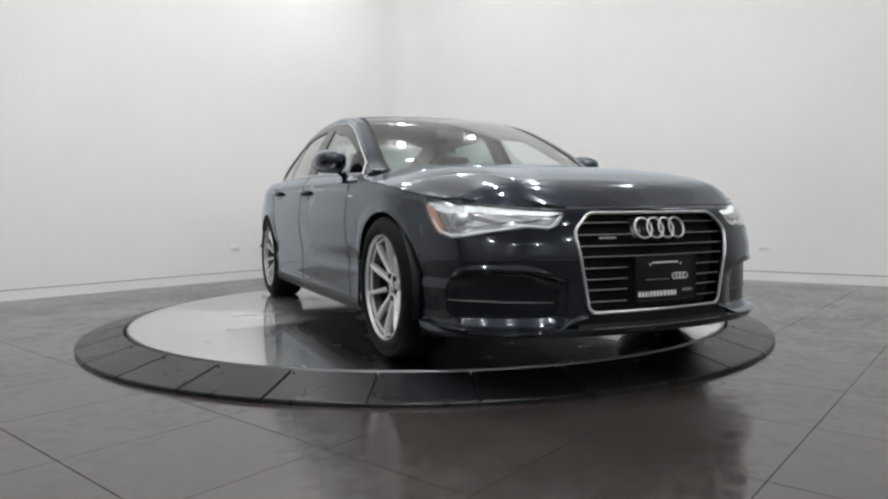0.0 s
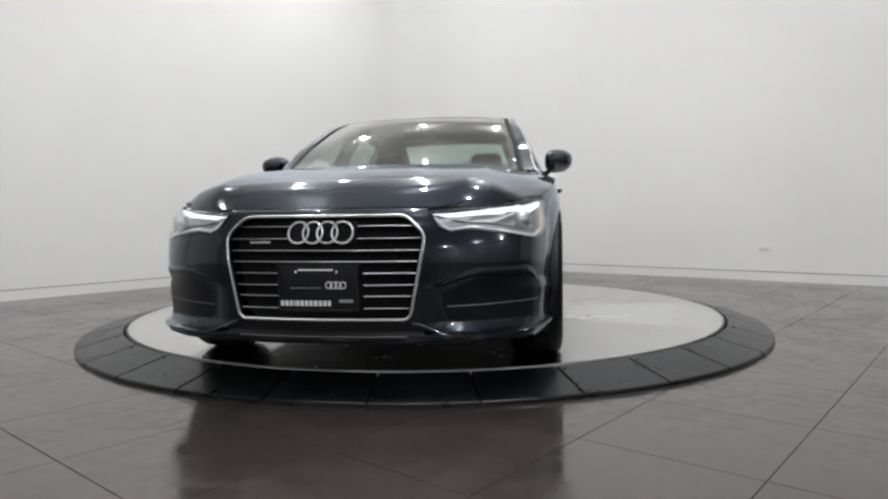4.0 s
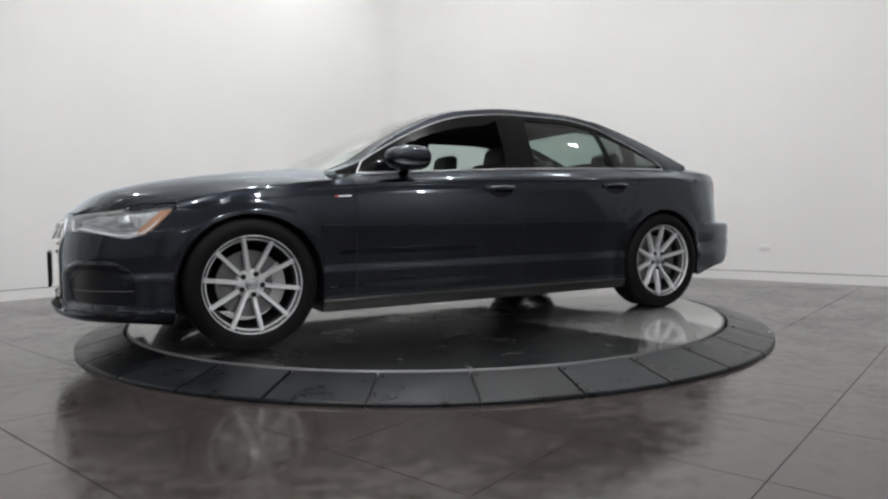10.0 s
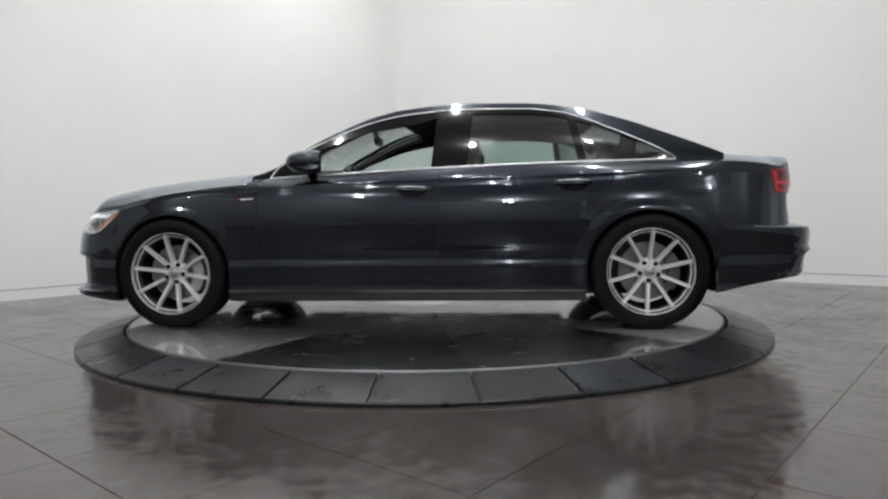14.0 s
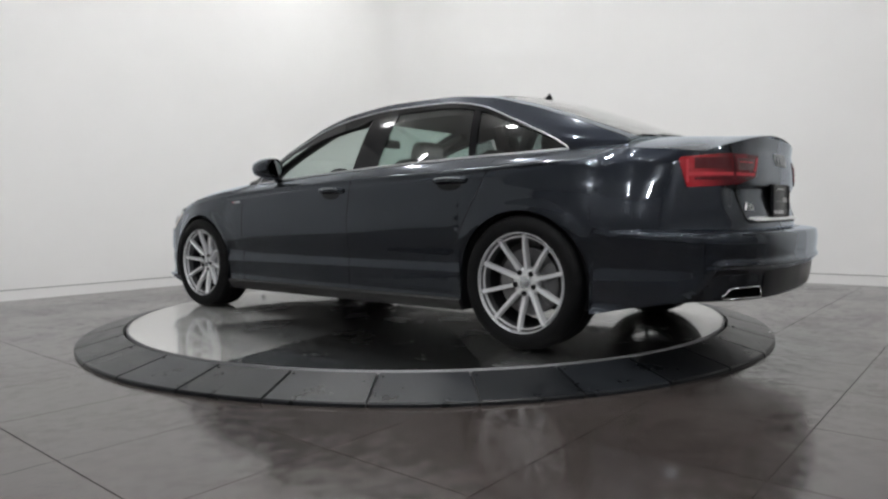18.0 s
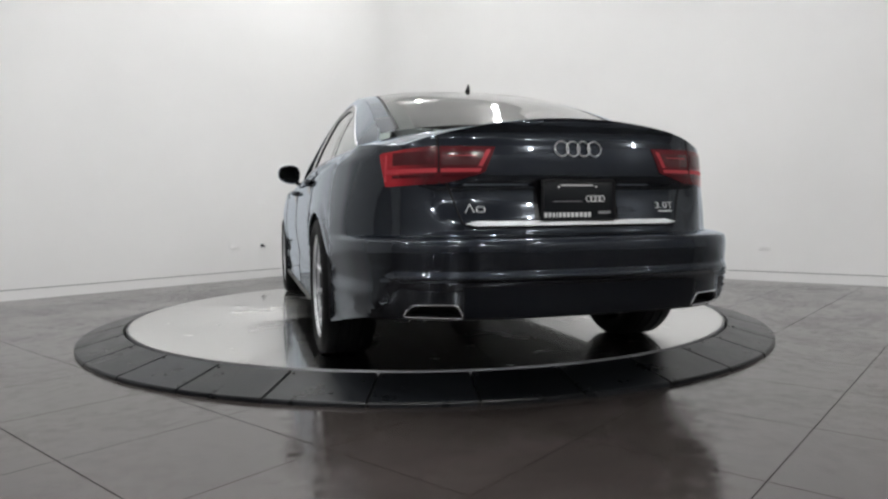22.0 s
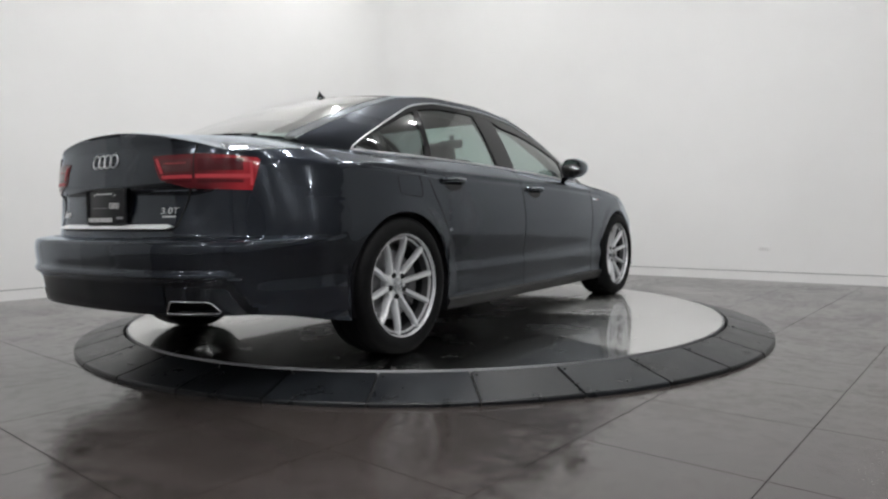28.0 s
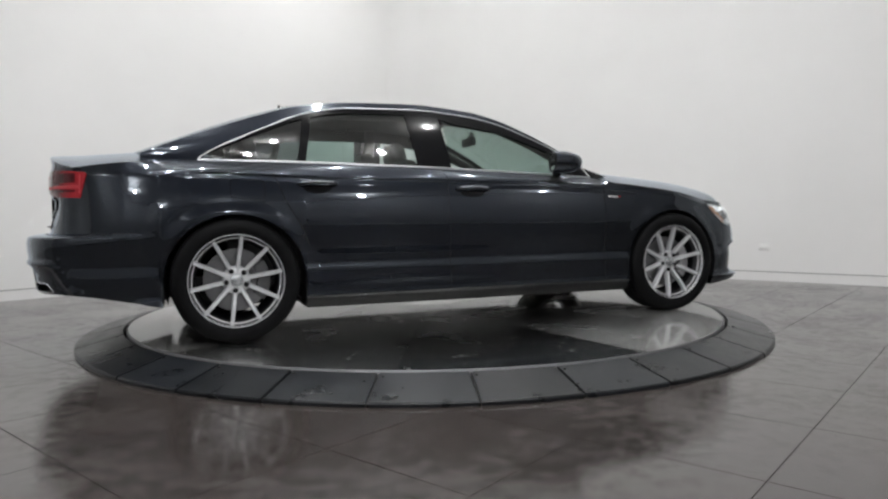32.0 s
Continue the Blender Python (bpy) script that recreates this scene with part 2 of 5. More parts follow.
def brushed():
    """Brushed steel plate; the grain runs along each plate's own x."""
    m = mat("brushed_steel_plate", (0.50, 0.50, 0.49), 0.20, 1.0, Anisotropic=0.88, Coat_Weight=0.8, Coat_IOR=1.5)
    b = m.node_tree.nodes["Principled BSDF"]
    tc = node(m, "ShaderNodeTexCoord")
    mp = node(m, "ShaderNodeMapping")
    mp.inputs["Scale"].default_value = (3, 260, 1)
    join(m, tc, "Object", mp, 0)
    nz = node(m, "ShaderNodeTexNoise", Scale=1.0, Detail=4)
    join(m, mp, 0, nz, "Vector")
    wear = node(m, "ShaderNodeTexNoise", Scale=2.5, Detail=7, Roughness=0.7)
    join(m, tc, "Object", wear, "Vector")
    mr = node(m, "ShaderNodeMapRange")
    mr.inputs["From Min"].default_value, mr.inputs["From Max"].default_value = 0.3, 0.7
    mr.inputs["To Min"].default_value, mr.inputs["To Max"].default_value = 0.268, 0.276
    join(m, wear, "Fac", mr, "Value")
    join(m, mr, "Result", b, "Roughness")
    cr = node(m, "ShaderNodeMapRange")
    cr.inputs["From Min"].default_value, cr.inputs["From Max"].default_value = 0.35, 0.75
    cr.inputs["To Min"].default_value, cr.inputs["To Max"].default_value = 0.057, 0.063
    join(m, wear, "Fac", cr, "Value")
    join(m, cr, "Result", b, "Coat Roughness")
    bp = node(m, "ShaderNodeBump", Strength=0.012, Distance=0.001)
    join(m, nz, "Fac", bp, "Height")
    join(m, bp, "Normal", b, "Normal")
    vt = node(m, "ShaderNodeVectorTransform")
    vt.vector_type, vt.convert_from, vt.convert_to = "VECTOR", "OBJECT", "WORLD"
    vt.inputs[0].default_value = (0, 1, 0)
    join(m, vt, 0, b, "Tangent")
    return m


M_STEEL = brushed()


# ---- mesh helpers ----
def finish(bm, name, material, smooth=True, angle=38):
    me = bpy.data.meshes.new(name)
    bm.to_mesh(me)
    bm.free()
    for m in (material if isinstance(material, (list, tuple)) else [material]):
        me.materials.append(m)
    if smooth and len(me.polygons):
        me.polygons.foreach_set("use_smooth", [True] * len(me.polygons))
        me.set_sharp_from_angle(angle=radians(angle))
    return me


def part(name, bm, material, parent=None, label="", smooth=True, angle=38):
    ob = new(name, finish(bm, name, material, smooth, angle) if isinstance(bm, bmesh.types.BMesh) else bm)
    if parent:
        ob.parent = parent
    return tagged(ob, label) if label else ob


def box_bm(x0, x1, y0, y1, z0, z1, bevel=0.0, seg=2):
    bm = bmesh.new()
    bmesh.ops.create_cube(bm, size=1.0)
    for v in bm.verts:
        v.co = Vector((x0 + (v.co.x + 0.5) * (x1 - x0), y0 + (v.co.y + 0.5) * (y1 - y0), z0 + (v.co.z + 0.5) * (z1 - z0)))
    if bevel:
        bmesh.ops.bevel(bm, geom=bm.edges[:], offset=bevel, segments=seg, affect="EDGES", profile=0.5)
    return bm


def grid_bm(fn, nu, nv, bm=None, flip=False):
    """A sheet fn(a, b), a and b from 0 to 1."""
    bm = bm or bmesh.new()
    vs = [[bm.verts.new(fn(i / nu, j / nv)) for j in range(nv + 1)] for i in range(nu + 1)]
    for i in range(nu):
        for j in range(nv):
            q = (vs[i][j], vs[i + 1][j], vs[i + 1][j + 1], vs[i][j + 1])
            bm.faces.new(q[::-1] if flip else q)
    return bm


def lathe_bm(profile, n=64, bm=None, axis="Y"):
    """Turns (radius, along) pairs round the axis."""
    bm = bm or bmesh.new()
    rings = []
    for r, h in profile:
        ring = []
        for k in range(n):
            a = 2 * math.pi * k / n
            c, s = r * math.cos(a), r * math.sin(a)
            ring.append(bm.verts.new((c, h, s) if axis == "Y" else (c, s, h)))
        rings.append(ring)
    for a, b in zip(rings, rings[1:]):
        for k in range(n):
            bm.faces.new((a[k], a[(k + 1) % n], b[(k + 1) % n], b[k]))
    return bm


def tube_bm(pts, r, n=8, closed=False, bm=None, flat=1.0, up=(0, 0, 1)):
    """A round or flattened bar along a line of points."""
    bm = bm or bmesh.new()
    pts = [Vector(p) for p in pts]
    rings = []
    m = len(pts)
    for i, p in enumerate(pts):
        a = pts[(i - 1) % m] if closed or i else p
        b = pts[(i + 1) % m] if closed or i < m - 1 else p
        t = (b - a).normalized()
        s = t.cross(Vector(up))
        s = s.normalized() if s.length > 1e-6 else Vector((1, 0, 0))
        u = s.cross(t)
        rings.append([bm.verts.new(p + s * r * math.cos(2 * math.pi * k / n) + u * r * flat * math.sin(2 * math.pi * k / n)) for k in range(n)])
    for i in range(m if closed else m - 1):
        a, b = rings[i], rings[(i + 1) % m]
        for k in range(n):
            bm.faces.new((a[k], a[(k + 1) % n], b[(k + 1) % n], b[k]))
    if not closed:
        bm.faces.new(rings[0][::-1])
        bm.faces.new(rings[-1])
    return bm


def curve(*knots):
    """A smooth line through (place, value) pairs, flat beyond its ends."""
    k = sorted(knots)
    X, Y = np.array([a for a, _ in k], float), np.array([b for _, b in k], float)
    d = np.diff(Y) / np.diff(X)
    m = np.zeros(len(X))
    for i in range(1, len(X) - 1):
        if d[i - 1] * d[i] > 0:
            w1, w2 = 2 * (X[i + 1] - X[i]) + X[i] - X[i - 1], X[i + 1] - X[i] + 2 * (X[i] - X[i - 1])
            m[i] = (w1 + w2) / (w1 / d[i - 1] + w2 / d[i])
    m[0], m[-1] = d[0], d[-1]

    def f(x):
        if x <= X[0]:
            return float(Y[0])
        if x >= X[-1]:
            return float(Y[-1])
        i = int(np.searchsorted(X, x, side="right") - 1)
        h = X[i + 1] - X[i]
        t = (x - X[i]) / h
        return float((1 + 2 * t) * (1 - t) ** 2 * Y[i] + t * (1 - t) ** 2 * h * m[i] + t * t * (3 - 2 * t) * Y[i + 1] + t * t * (t - 1) * h * m[i + 1])
    return f


def smooth(a, b, x):
    t = min(1.0, max(0.0, (x - a) / (b - a)))
    return t * t * (3 - 2 * t)


def mirror_bm(bm):
    for v in bm.verts:
        v.co.y = -v.co.y
    bmesh.ops.reverse_faces(bm, faces=bm.faces[:])
    return bm


def both(bm):
    """The half and its mirror image in one mesh."""
    geo = bmesh.ops.duplicate(bm, geom=bm.verts[:] + bm.edges[:] + bm.faces[:])["geom"]
    vs = [g for g in geo if isinstance(g, bmesh.types.BMVert)]
    fs = [g for g in geo if isinstance(g, bmesh.types.BMFace)]
    for v in vs:
        v.co.y = -v.co.y
    bmesh.ops.reverse_faces(bm, faces=fs)
    bmesh.ops.remove_doubles(bm, verts=[v for v in bm.verts if abs(v.co.y) < 0.002], dist=0.0015)
    return bm


# ---- the room ----
CORNER = Vector((-0.274, 5.589))
DIR_L = Vector((math.cos(radians(47.85)), math.sin(radians(47.85))))    # left wall runs up to the corner
DIR_R = Vector((math.cos(radians(-39.2)), math.sin(radians(-39.2))))    # right wall runs away from it
LEN_L, LEN_R = 15.5, 15.5
END_L, END_R = CORNER - DIR_L * LEN_L, CORNER + DIR_R * LEN_R
BACK = END_L + (END_R - CORNER) + Vector((0, -1.0))
TRIM_H, GAP_H, WALL_T = 0.098, 0.008, 0.15


def wall(name, a, b, label, material=None):
    """An upright wall from a to b, its room side to the right, standing over a shadow gap and a flush base board."""
    d = (b - a).normalized()
    n = Vector((d.y, -d.x))

    def slab(z0, z1, inset, thick):
        bm = bmesh.new()
        p = [a - n * inset, b - n * inset, b - n * (inset + thick), a - n * (inset + thick)]
        lo = [bm.verts.new((q.x, q.y, z0)) for q in p]
        hi = [bm.verts.new((q.x, q.y, z1)) for q in p]
        bm.faces.new(lo)
        bm.faces.new(hi[::-1])
        for k in range(4):
            bm.faces.new((lo[k], hi[k], hi[(k + 1) % 4], lo[(k + 1) % 4]))
        bmesh.ops.recalc_face_normals(bm, faces=bm.faces[:])
        return bm
    w = tagged(part(name, slab(TRIM_H + GAP_H, CEIL, 0.0, WALL_T), material or M_WALL, smooth=False), label, "wall", kind="structure")
    g = tagged(part("shadow_gap", slab(TRIM_H, TRIM_H + GAP_H, 0.012, WALL_T - 0.012), M_GAP, smooth=False), "thin grey shadow gap above a base board", "trim", kind="structure")
    t = tagged(part("baseboard", slab(0.0, TRIM_H, 0.0, WALL_T), M_TRIM, smooth=False), "flush white base board below a shadow gap", "baseboard", kind="structure")
    return w


COVE_R = 0.50
COVE_T = COVE_R * math.tan(radians(87.05 / 2))


def cove():
    """The rounded inner corner between the two seen walls, with its gap and base board."""
    n_l = Vector((DIR_L.y, -DIR_L.x))
    mid = CORNER - DIR_L * COVE_T + n_l * COVE_R
    a0 = math.atan2(-n_l.y, -n_l.x)

    def arc(z0, z1, r0, r1):
        bm = bmesh.new()
        rows = []
        for k in range(25):
            a = a0 - radians(87.05) * k / 24
            d = Vector((math.cos(a), math.sin(a)))
            rows.append([bm.verts.new((*(mid + d * r), z)) for r, z in ((r0, z0), (r0, z1), (r1, z1), (r1, z0))])
        for p, q in zip(rows, rows[1:]):
            for j in range(4):
                bm.faces.new((p[j], p[(j + 1) % 4], q[(j + 1) % 4], q[j]))
        bm.faces.new(rows[0])
        bm.faces.new(rows[-1][::-1])
        bmesh.ops.recalc_face_normals(bm, faces=bm.faces[:])
        return bm
    tagged(part("wall_corner", arc(TRIM_H + GAP_H, CEIL, COVE_R, COVE_R + WALL_T), M_WALL), "smooth white rounded corner joining two showroom walls", "wall", kind="structure")
    tagged(part("shadow_gap", arc(TRIM_H, TRIM_H + GAP_H, COVE_R + 0.012, COVE_R + WALL_T), M_GAP), "thin grey shadow gap above a base board", "trim", kind="structure")
    tagged(part("baseboard", arc(0.0, TRIM_H, COVE_R, COVE_R + WALL_T), M_TRIM), "flush white base board below a shadow gap", "baseboard", kind="structure")


cove()
wall("wall_west", END_L, CORNER - DIR_L * COVE_T, "smooth white painted showroom wall over a flush base board")
wall("wall_east", CORNER + DIR_R * COVE_T, END_R, "smooth white painted showroom wall with a low socket")
# unseen walls, their grey set for the reflections in the car
wall("wall_south", END_R, BACK, "plain unseen wall closing the studio, greyed to darken reflections", M_BACKWALL)
wall("wall_southwest", BACK, END_L, "plain unseen wall closing the studio, greyed to darken reflections", M_BACKWALL)


def ceiling():
    bm = bmesh.new()
    q = [END_L, CORNER, END_R, BACK]
    c = sum(q, Vector((0, 0))) / 4
    q = [c + (v - c) * 1.06 for v in q]
    lo = [bm.verts.new((v.x, v.y, CEIL)) for v in q]
    hi = [bm.verts.new((v.x, v.y, CEIL + 0.2)) for v in q]
    bm.faces.new(lo)
    bm.faces.new(hi[::-1])
    for k in range(4):
        bm.faces.new((lo[k], hi[k], hi[(k + 1) % 4], lo[(k + 1) % 4]))
    bmesh.ops.recalc_face_normals(bm, faces=bm.faces[:])
    tagged(part("ceiling", bm, M_CEIL, smooth=False), "plain white ceiling with round lights", "ceiling", kind="structure")


ceiling()


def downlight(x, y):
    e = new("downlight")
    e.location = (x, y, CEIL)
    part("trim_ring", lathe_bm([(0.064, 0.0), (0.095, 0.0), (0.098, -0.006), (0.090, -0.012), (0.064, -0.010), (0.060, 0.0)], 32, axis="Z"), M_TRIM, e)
    # the globe is an addition; its glow reaches the ceiling
    part("diffuser", lathe_bm([(0.0005, -0.150)] + [(0.060 * math.sin(math.pi * k / 10), -0.090 - 0.060 * math.cos(math.pi * k / 10)) for k in range(1, 9)] + [(0.030, -0.034), (0.030, 0.0)], 24, axis="Z"), M_DOWN, e, "white glowing globe, added to brighten the ceiling")
    return tagged(e, "round white ceiling light with an added glowing globe", "downlight", "ceiling downlights")


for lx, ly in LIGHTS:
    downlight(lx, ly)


def outlet(name, foot, d, z, label):
    """A wall plate with two sockets, lying lengthways; d runs along the wall, the room is to its right."""
    n = Vector((d.y, -d.x))
    e = new(name)
    e.matrix_world = Matrix(((d.x, n.x, 0, foot.x), (d.y, n.y, 0, foot.y), (0, 0, 1, z), (0, 0, 0, 1)))
    part("plate", box_bm(-0.058, 0.058, 0.0, 0.006, -0.036, 0.036, 0.003), M_TRIM, e)
    for sx in (-0.020, 0.020):
        s = part("socket", box_bm(sx - 0.014, sx + 0.014, 0.0055, 0.0085, -0.016, 0.016, 0.003), M_TRIM, e)
        for hz in (-0.006, 0.006):
            part("slot", box_bm(sx - 0.005, sx + 0.005, 0.0084, 0.0092, hz - 0.0012, hz + 0.0012), M_BLACK, s, smooth=False)
    return tagged(e, label, "wall socket", "wall sockets")


outlet("wall_socket", CORNER + DIR_R * ((Vector((3.713, 2.337)) - CORNER).dot(DIR_R)), DIR_R, 0.372, "white double socket plate low on the wall")
outlet("wall_socket", CORNER + DIR_L * ((Vector((-2.355, 3.29)) - CORNER).dot(DIR_L)), DIR_L, 0.40, "white double socket plate low on the wall")


def wall_jack(foot, d, z):
    n = Vector((d.y, -d.x))
    e = new("wall_connector")
    e.matrix_world = Matrix(((d.x, n.x, 0, foot.x), (d.y, n.y, 0, foot.y), (0, 0, 1, z), (0, 0, 0, 1)))
    part("base", lathe_bm([(0.0005, 0.010), (0.020, 0.010), (0.024, 0.004), (0.024, 0.0)], 20), M_SILVERPL, e)
    part("plug", tube_bm([(0, 0.008, 0), (0, 0.045, -0.004), (0, 0.06, -0.012)], 0.013, 10), M_BLACK, e, "black plug")
    tagged(e, "small black plug in a grey wall fitting", "wall fitting")


wall_jack(CORNER + DIR_L * ((Vector((-2.10, 3.572)) - CORNER).dot(DIR_L)), DIR_L, 0.412)


# ---- the turntable ----
RING_N = 32
R_OUT, R_IN, R_DISC = 2.312, 2.048, 2.032


def ramp_ring():
    """Still outer ring of sloped rubber ramp pieces."""
    e = tagged(new("ramp_ring"), "black rubber ramp ring of sloped pieces round the turntable", "ramp ring")
    part("ring_base", lathe_bm([(R_IN - 0.004, 0.0), (R_IN - 0.004, 0.058), (R_OUT - 0.012, 0.012), (R_OUT - 0.012, 0.0)], 192, axis="Z"), M_RINGGAP, e)
    step = 2 * math.pi / RING_N
    gap = 0.0070
    prof = [(R_OUT, 0.0), (R_OUT, 0.014), (R_OUT - 0.006, 0.021), (R_OUT - 0.08, 0.038), (R_IN + 0.012, 0.079), (R_IN + 0.003, 0.081), (R_IN, 0.076), (R_IN, 0.0)]
    bm = bmesh.new()
    rows = []
    for k in range(7):
        row = []
        for r, z in prof:
            half = step / 2 - gap / r
            a = -half + 2 * half * k / 6
            row.append(bm.verts.new((r * math.cos(a), r * math.sin(a), z)))
        rows.append(row)
    for a, b in zip(rows, rows[1:]):
        for i in range(len(prof) - 1):
            bm.faces.new((a[i], b[i], b[i + 1], a[i + 1]))
    bm.faces.new(rows[0])
    bm.faces.new(rows[-1][::-1])
    bmesh.ops.recalc_face_normals(bm, faces=bm.faces[:])
    me = finish(bm, "ramp_piece", M_RUBBER, angle=30)
    nb = finish(lathe_bm([(0.0005, 0.006), (0.006, 0.006), (0.0085, 0.0)], 10, axis="Z"), "screw", M_BLACK)
    for k in range(RING_N):
        a = radians(-96.24) + step * (k + 0.5)
        ob = part("ramp_piece", me, None, e)
        ob.matrix_world = Matrix.Rotation(a, 4, "Z")
        for da in (-step / 2 + 0.012,):
            s = part("screw", nb, None, e)
            s.matrix_world = Matrix.Translation(((R_IN + 0.035) * math.cos(a + da), (R_IN + 0.035) * math.sin(a + da), 0.0715))


ramp_ring()


def turntable():
    """The rotating disc: ten brushed plates in a rim, on a round drum."""
    e = new("turntable")
    part("drum", lathe_bm([(R_DISC - 0.006, 0.0), (R_DISC - 0.006, DISC_Z - 0.012), (0.0005, DISC_Z - 0.012)], 128, axis="Z"), M_RINGGAP, e)
    part("edge_band", lathe_bm([(R_DISC - 0.010, DISC_Z - 0.014), (R_DISC - 0.010, DISC_Z + 0.0005), (R_DISC - 0.003, DISC_Z + 0.001), (R_DISC, DISC_Z - 0.003), (R_DISC, 0.03)], 192, axis="Z"), M_BRAKE, e, "dull steel edge band")
    n, gap = 10, 0.0012
    half = math.pi / n
    bm = bmesh.new()
    r0, r1, rows = 0.16, R_DISC - 0.012, []
    for k in range(17):
        row = []
        for r, z in ((r0, -0.012), (r0, 0.0), (r1, 0.0), (r1, -0.012)):
            h = half - gap / r
            a = -h + 2 * h * k / 16
            row.append(bm.verts.new((r * math.cos(a), r * math.sin(a), z)))
        rows.append(row)
    for a, b in zip(rows, rows[1:]):
        for i in range(3):
            bm.faces.new((a[i], b[i], b[i + 1], a[i + 1]))
    bm.faces.new(rows[0])
    bm.faces.new(rows[-1][::-1])
    bmesh.ops.recalc_face_normals(bm, faces=bm.faces[:])
    me = finish(bm, "plate", M_STEEL, angle=30)
    for k in range(n):
        ob = part("plate", me, None, e)
        ob.matrix_world = Matrix.Translation((0, 0, DISC_Z)) @ Matrix.Rotation(radians(48 + 36 * k), 4, "Z")
    part("hub_plate", lathe_bm([(0.157, DISC_Z - 0.012), (0.157, DISC_Z), (0.0005, DISC_Z)], 48, axis="Z"), M_STEEL, e)
    return tagged(e, "round rotating platform of brushed steel plates", "turntable")


TABLE = turntable()


# ---- the car: x forward, y to its left, z up from the disc, origin midway between the axles ----
AXLE, HUB_Z, ARCH_R = 1.456, 0.335, 0.374
out_x = [(2.372, 0.0), (2.356, 0.22), (2.325, 0.42), (2.265, 0.60), (2.175, 0.74), (2.06, 0.835), (1.88, 0.888), (1.60, 0.920), (1.20, 0.932), (0.60, 0.936),
         (-0.30, 0.938), (-1.20, 0.938), (-1.75, 0.922), (-2.02, 0.887), (-2.22, 0.832), (-2.37, 0.750), (-2.47, 0.620), (-2.53, 0.44), (-2.555, 0.22), (-2.562, 0.0)]
_s = [0.0]
for p, q in zip(out_x, out_x[1:]):
    _s.append(_s[-1] + math.dist(p, q))
S_MAX = _s[-1]
px = curve(*[(s, p[0]) for s, p in zip(_s, out_x)])
py = curve(*[(s, p[1]) for s, p in zip(_s, out_x)])


def solve_s(f, lo, hi):
    """Where the falling f crosses zero."""
    for _ in range(40):
        mid = (lo + hi) / 2
        if f(mid) > 0:
            lo = mid
        else:
            hi = mid
    return lo


def sx_exact(x):
    return solve_s(lambda s: px(s) - x, 0.3, S_MAX - 0.3)


def sf(y):
    """Place along the outline on the nose, by y."""
    return solve_s(lambda s: y - py(s), 0.0, 1.35)


def sr(y):
    """Place along the outline on the tail, by y."""
    return solve_s(lambda s: py(s) - y, S_MAX - 1.25, S_MAX)


c_bottom = curve((2.372, 0.185), (2.1, 0.180), (1.85, 0.158), (1.7, 0.155), (1.04, 0.162), (-1.05, 0.168), (-1.8, 0.212), (-2.05, 0.255), (-2.3, 0.288), (-2.562, 0.288))
c_shoulder = curve((2.372, 0.700), (2.2, 0.701), (2.02, 0.715), (1.86, 0.740), (1.51, 0.808), (1.18, 0.850), (0.89, 0.874), (0.19, 0.903), (-1.19, 0.933), (-1.70, 0.955), (-2.05, 0.966), (-2.56, 0.965))
c_belt = curve((0.83, 0.922), (0.19, 0.952), (-0.3, 0.971), (-1.05, 0.992), (-1.62, 1.002))
c_belty = curve((0.83, 0.808), (0.4, 0.826), (-0.3, 0.830), (-1.0, 0.806), (-1.64, 0.742), (-1.9, 0.70))
c_side = curve((0.15, 0.064), (0.172, 0.042), (0.205, 0.017), (0.226, 0.010), (0.236, 0.023), (0.27, 0.0250), (0.32, 0.0215), (0.362, 0.0178), (0.378, 0.0168), (0.392, 0.0180), (0.420, 0.0235), (0.45, 0.0215), (0.52, 0.0105), (0.58, 0.0040), (0.65, 0.001), (0.72, 0.0055), (0.80, 0.0160), (0.87, 0.0290), (0.95, 0.044))
c_plain = curve((0.17, 0.05), (0.20, 0.004), (0.218, 0.002), (0.235, 0.026), (0.30, 0.024), (0.44, 0.020), (0.50, 0.018), (0.55, 0.024), (0.62, 0.042), (0.68, 0.066), (0.705, 0.084), (0.72, 0.110))
c_rear = curve((0.27, 0.064), (0.31, 0.046), (0.37, 0.036), (0.42, 0.026), (0.434, 0.012), (0.446, 0.000), (0.456, 0.001), (0.474, 0.0095), (0.50, 0.006), (0.55, 0.003), (0.585, 0.009), (0.597, 0.030), (0.606, 0.080), (0.65, 0.088), (0.770, 0.110), (0.788, 0.108), (0.806, 0.094),
               (0.84, 0.088), (0.89, 0.089), (0.94, 0.095), (0.985, 0.102), (1.016, 0.098), (1.040, 0.095), (1.054, 0.116))


def brow_z(y):
    """Height of the ledge over the side intakes; it falls towards the grille."""
    return 0.458 - 0.045 * smooth(0.64, 0.42, y)


c_corner = curve((0.585, 0.009), (0.597, 0.030), (0.606, 0.080), (0.70, 0.086), (0.85, 0.092), (0.95, 0.100), (1.044, 0.124))


def tail_inset(y, z):
    """How far the tail lies in from the outline: lid and bumper in the middle, plain wings outside."""
    q = c_rear(z + ledge_drop(y, z))
    k = smooth(0.56, 0.70, y)
    return q if z < 0.585 or k <= 0 else q * (1 - k) + c_corner(z) * k


def ledge_drop(y, z):
    """How far the rear bumper's ledge bends down round the exhausts."""
    return min(0.16 * smooth(0.735, 0.835, y), max(0.0, 0.50 - z))


def eyebrow(x, y, z):
    """Shallow recess of the side intakes."""
    zl = brow_z(y)
    return 0.022 * smooth(0.40, 0.52, y) * smooth(zl + 0.012, zl - 0.022, z) * smooth(0.232, 0.27, z) * smooth(1.93, 2.02, x)


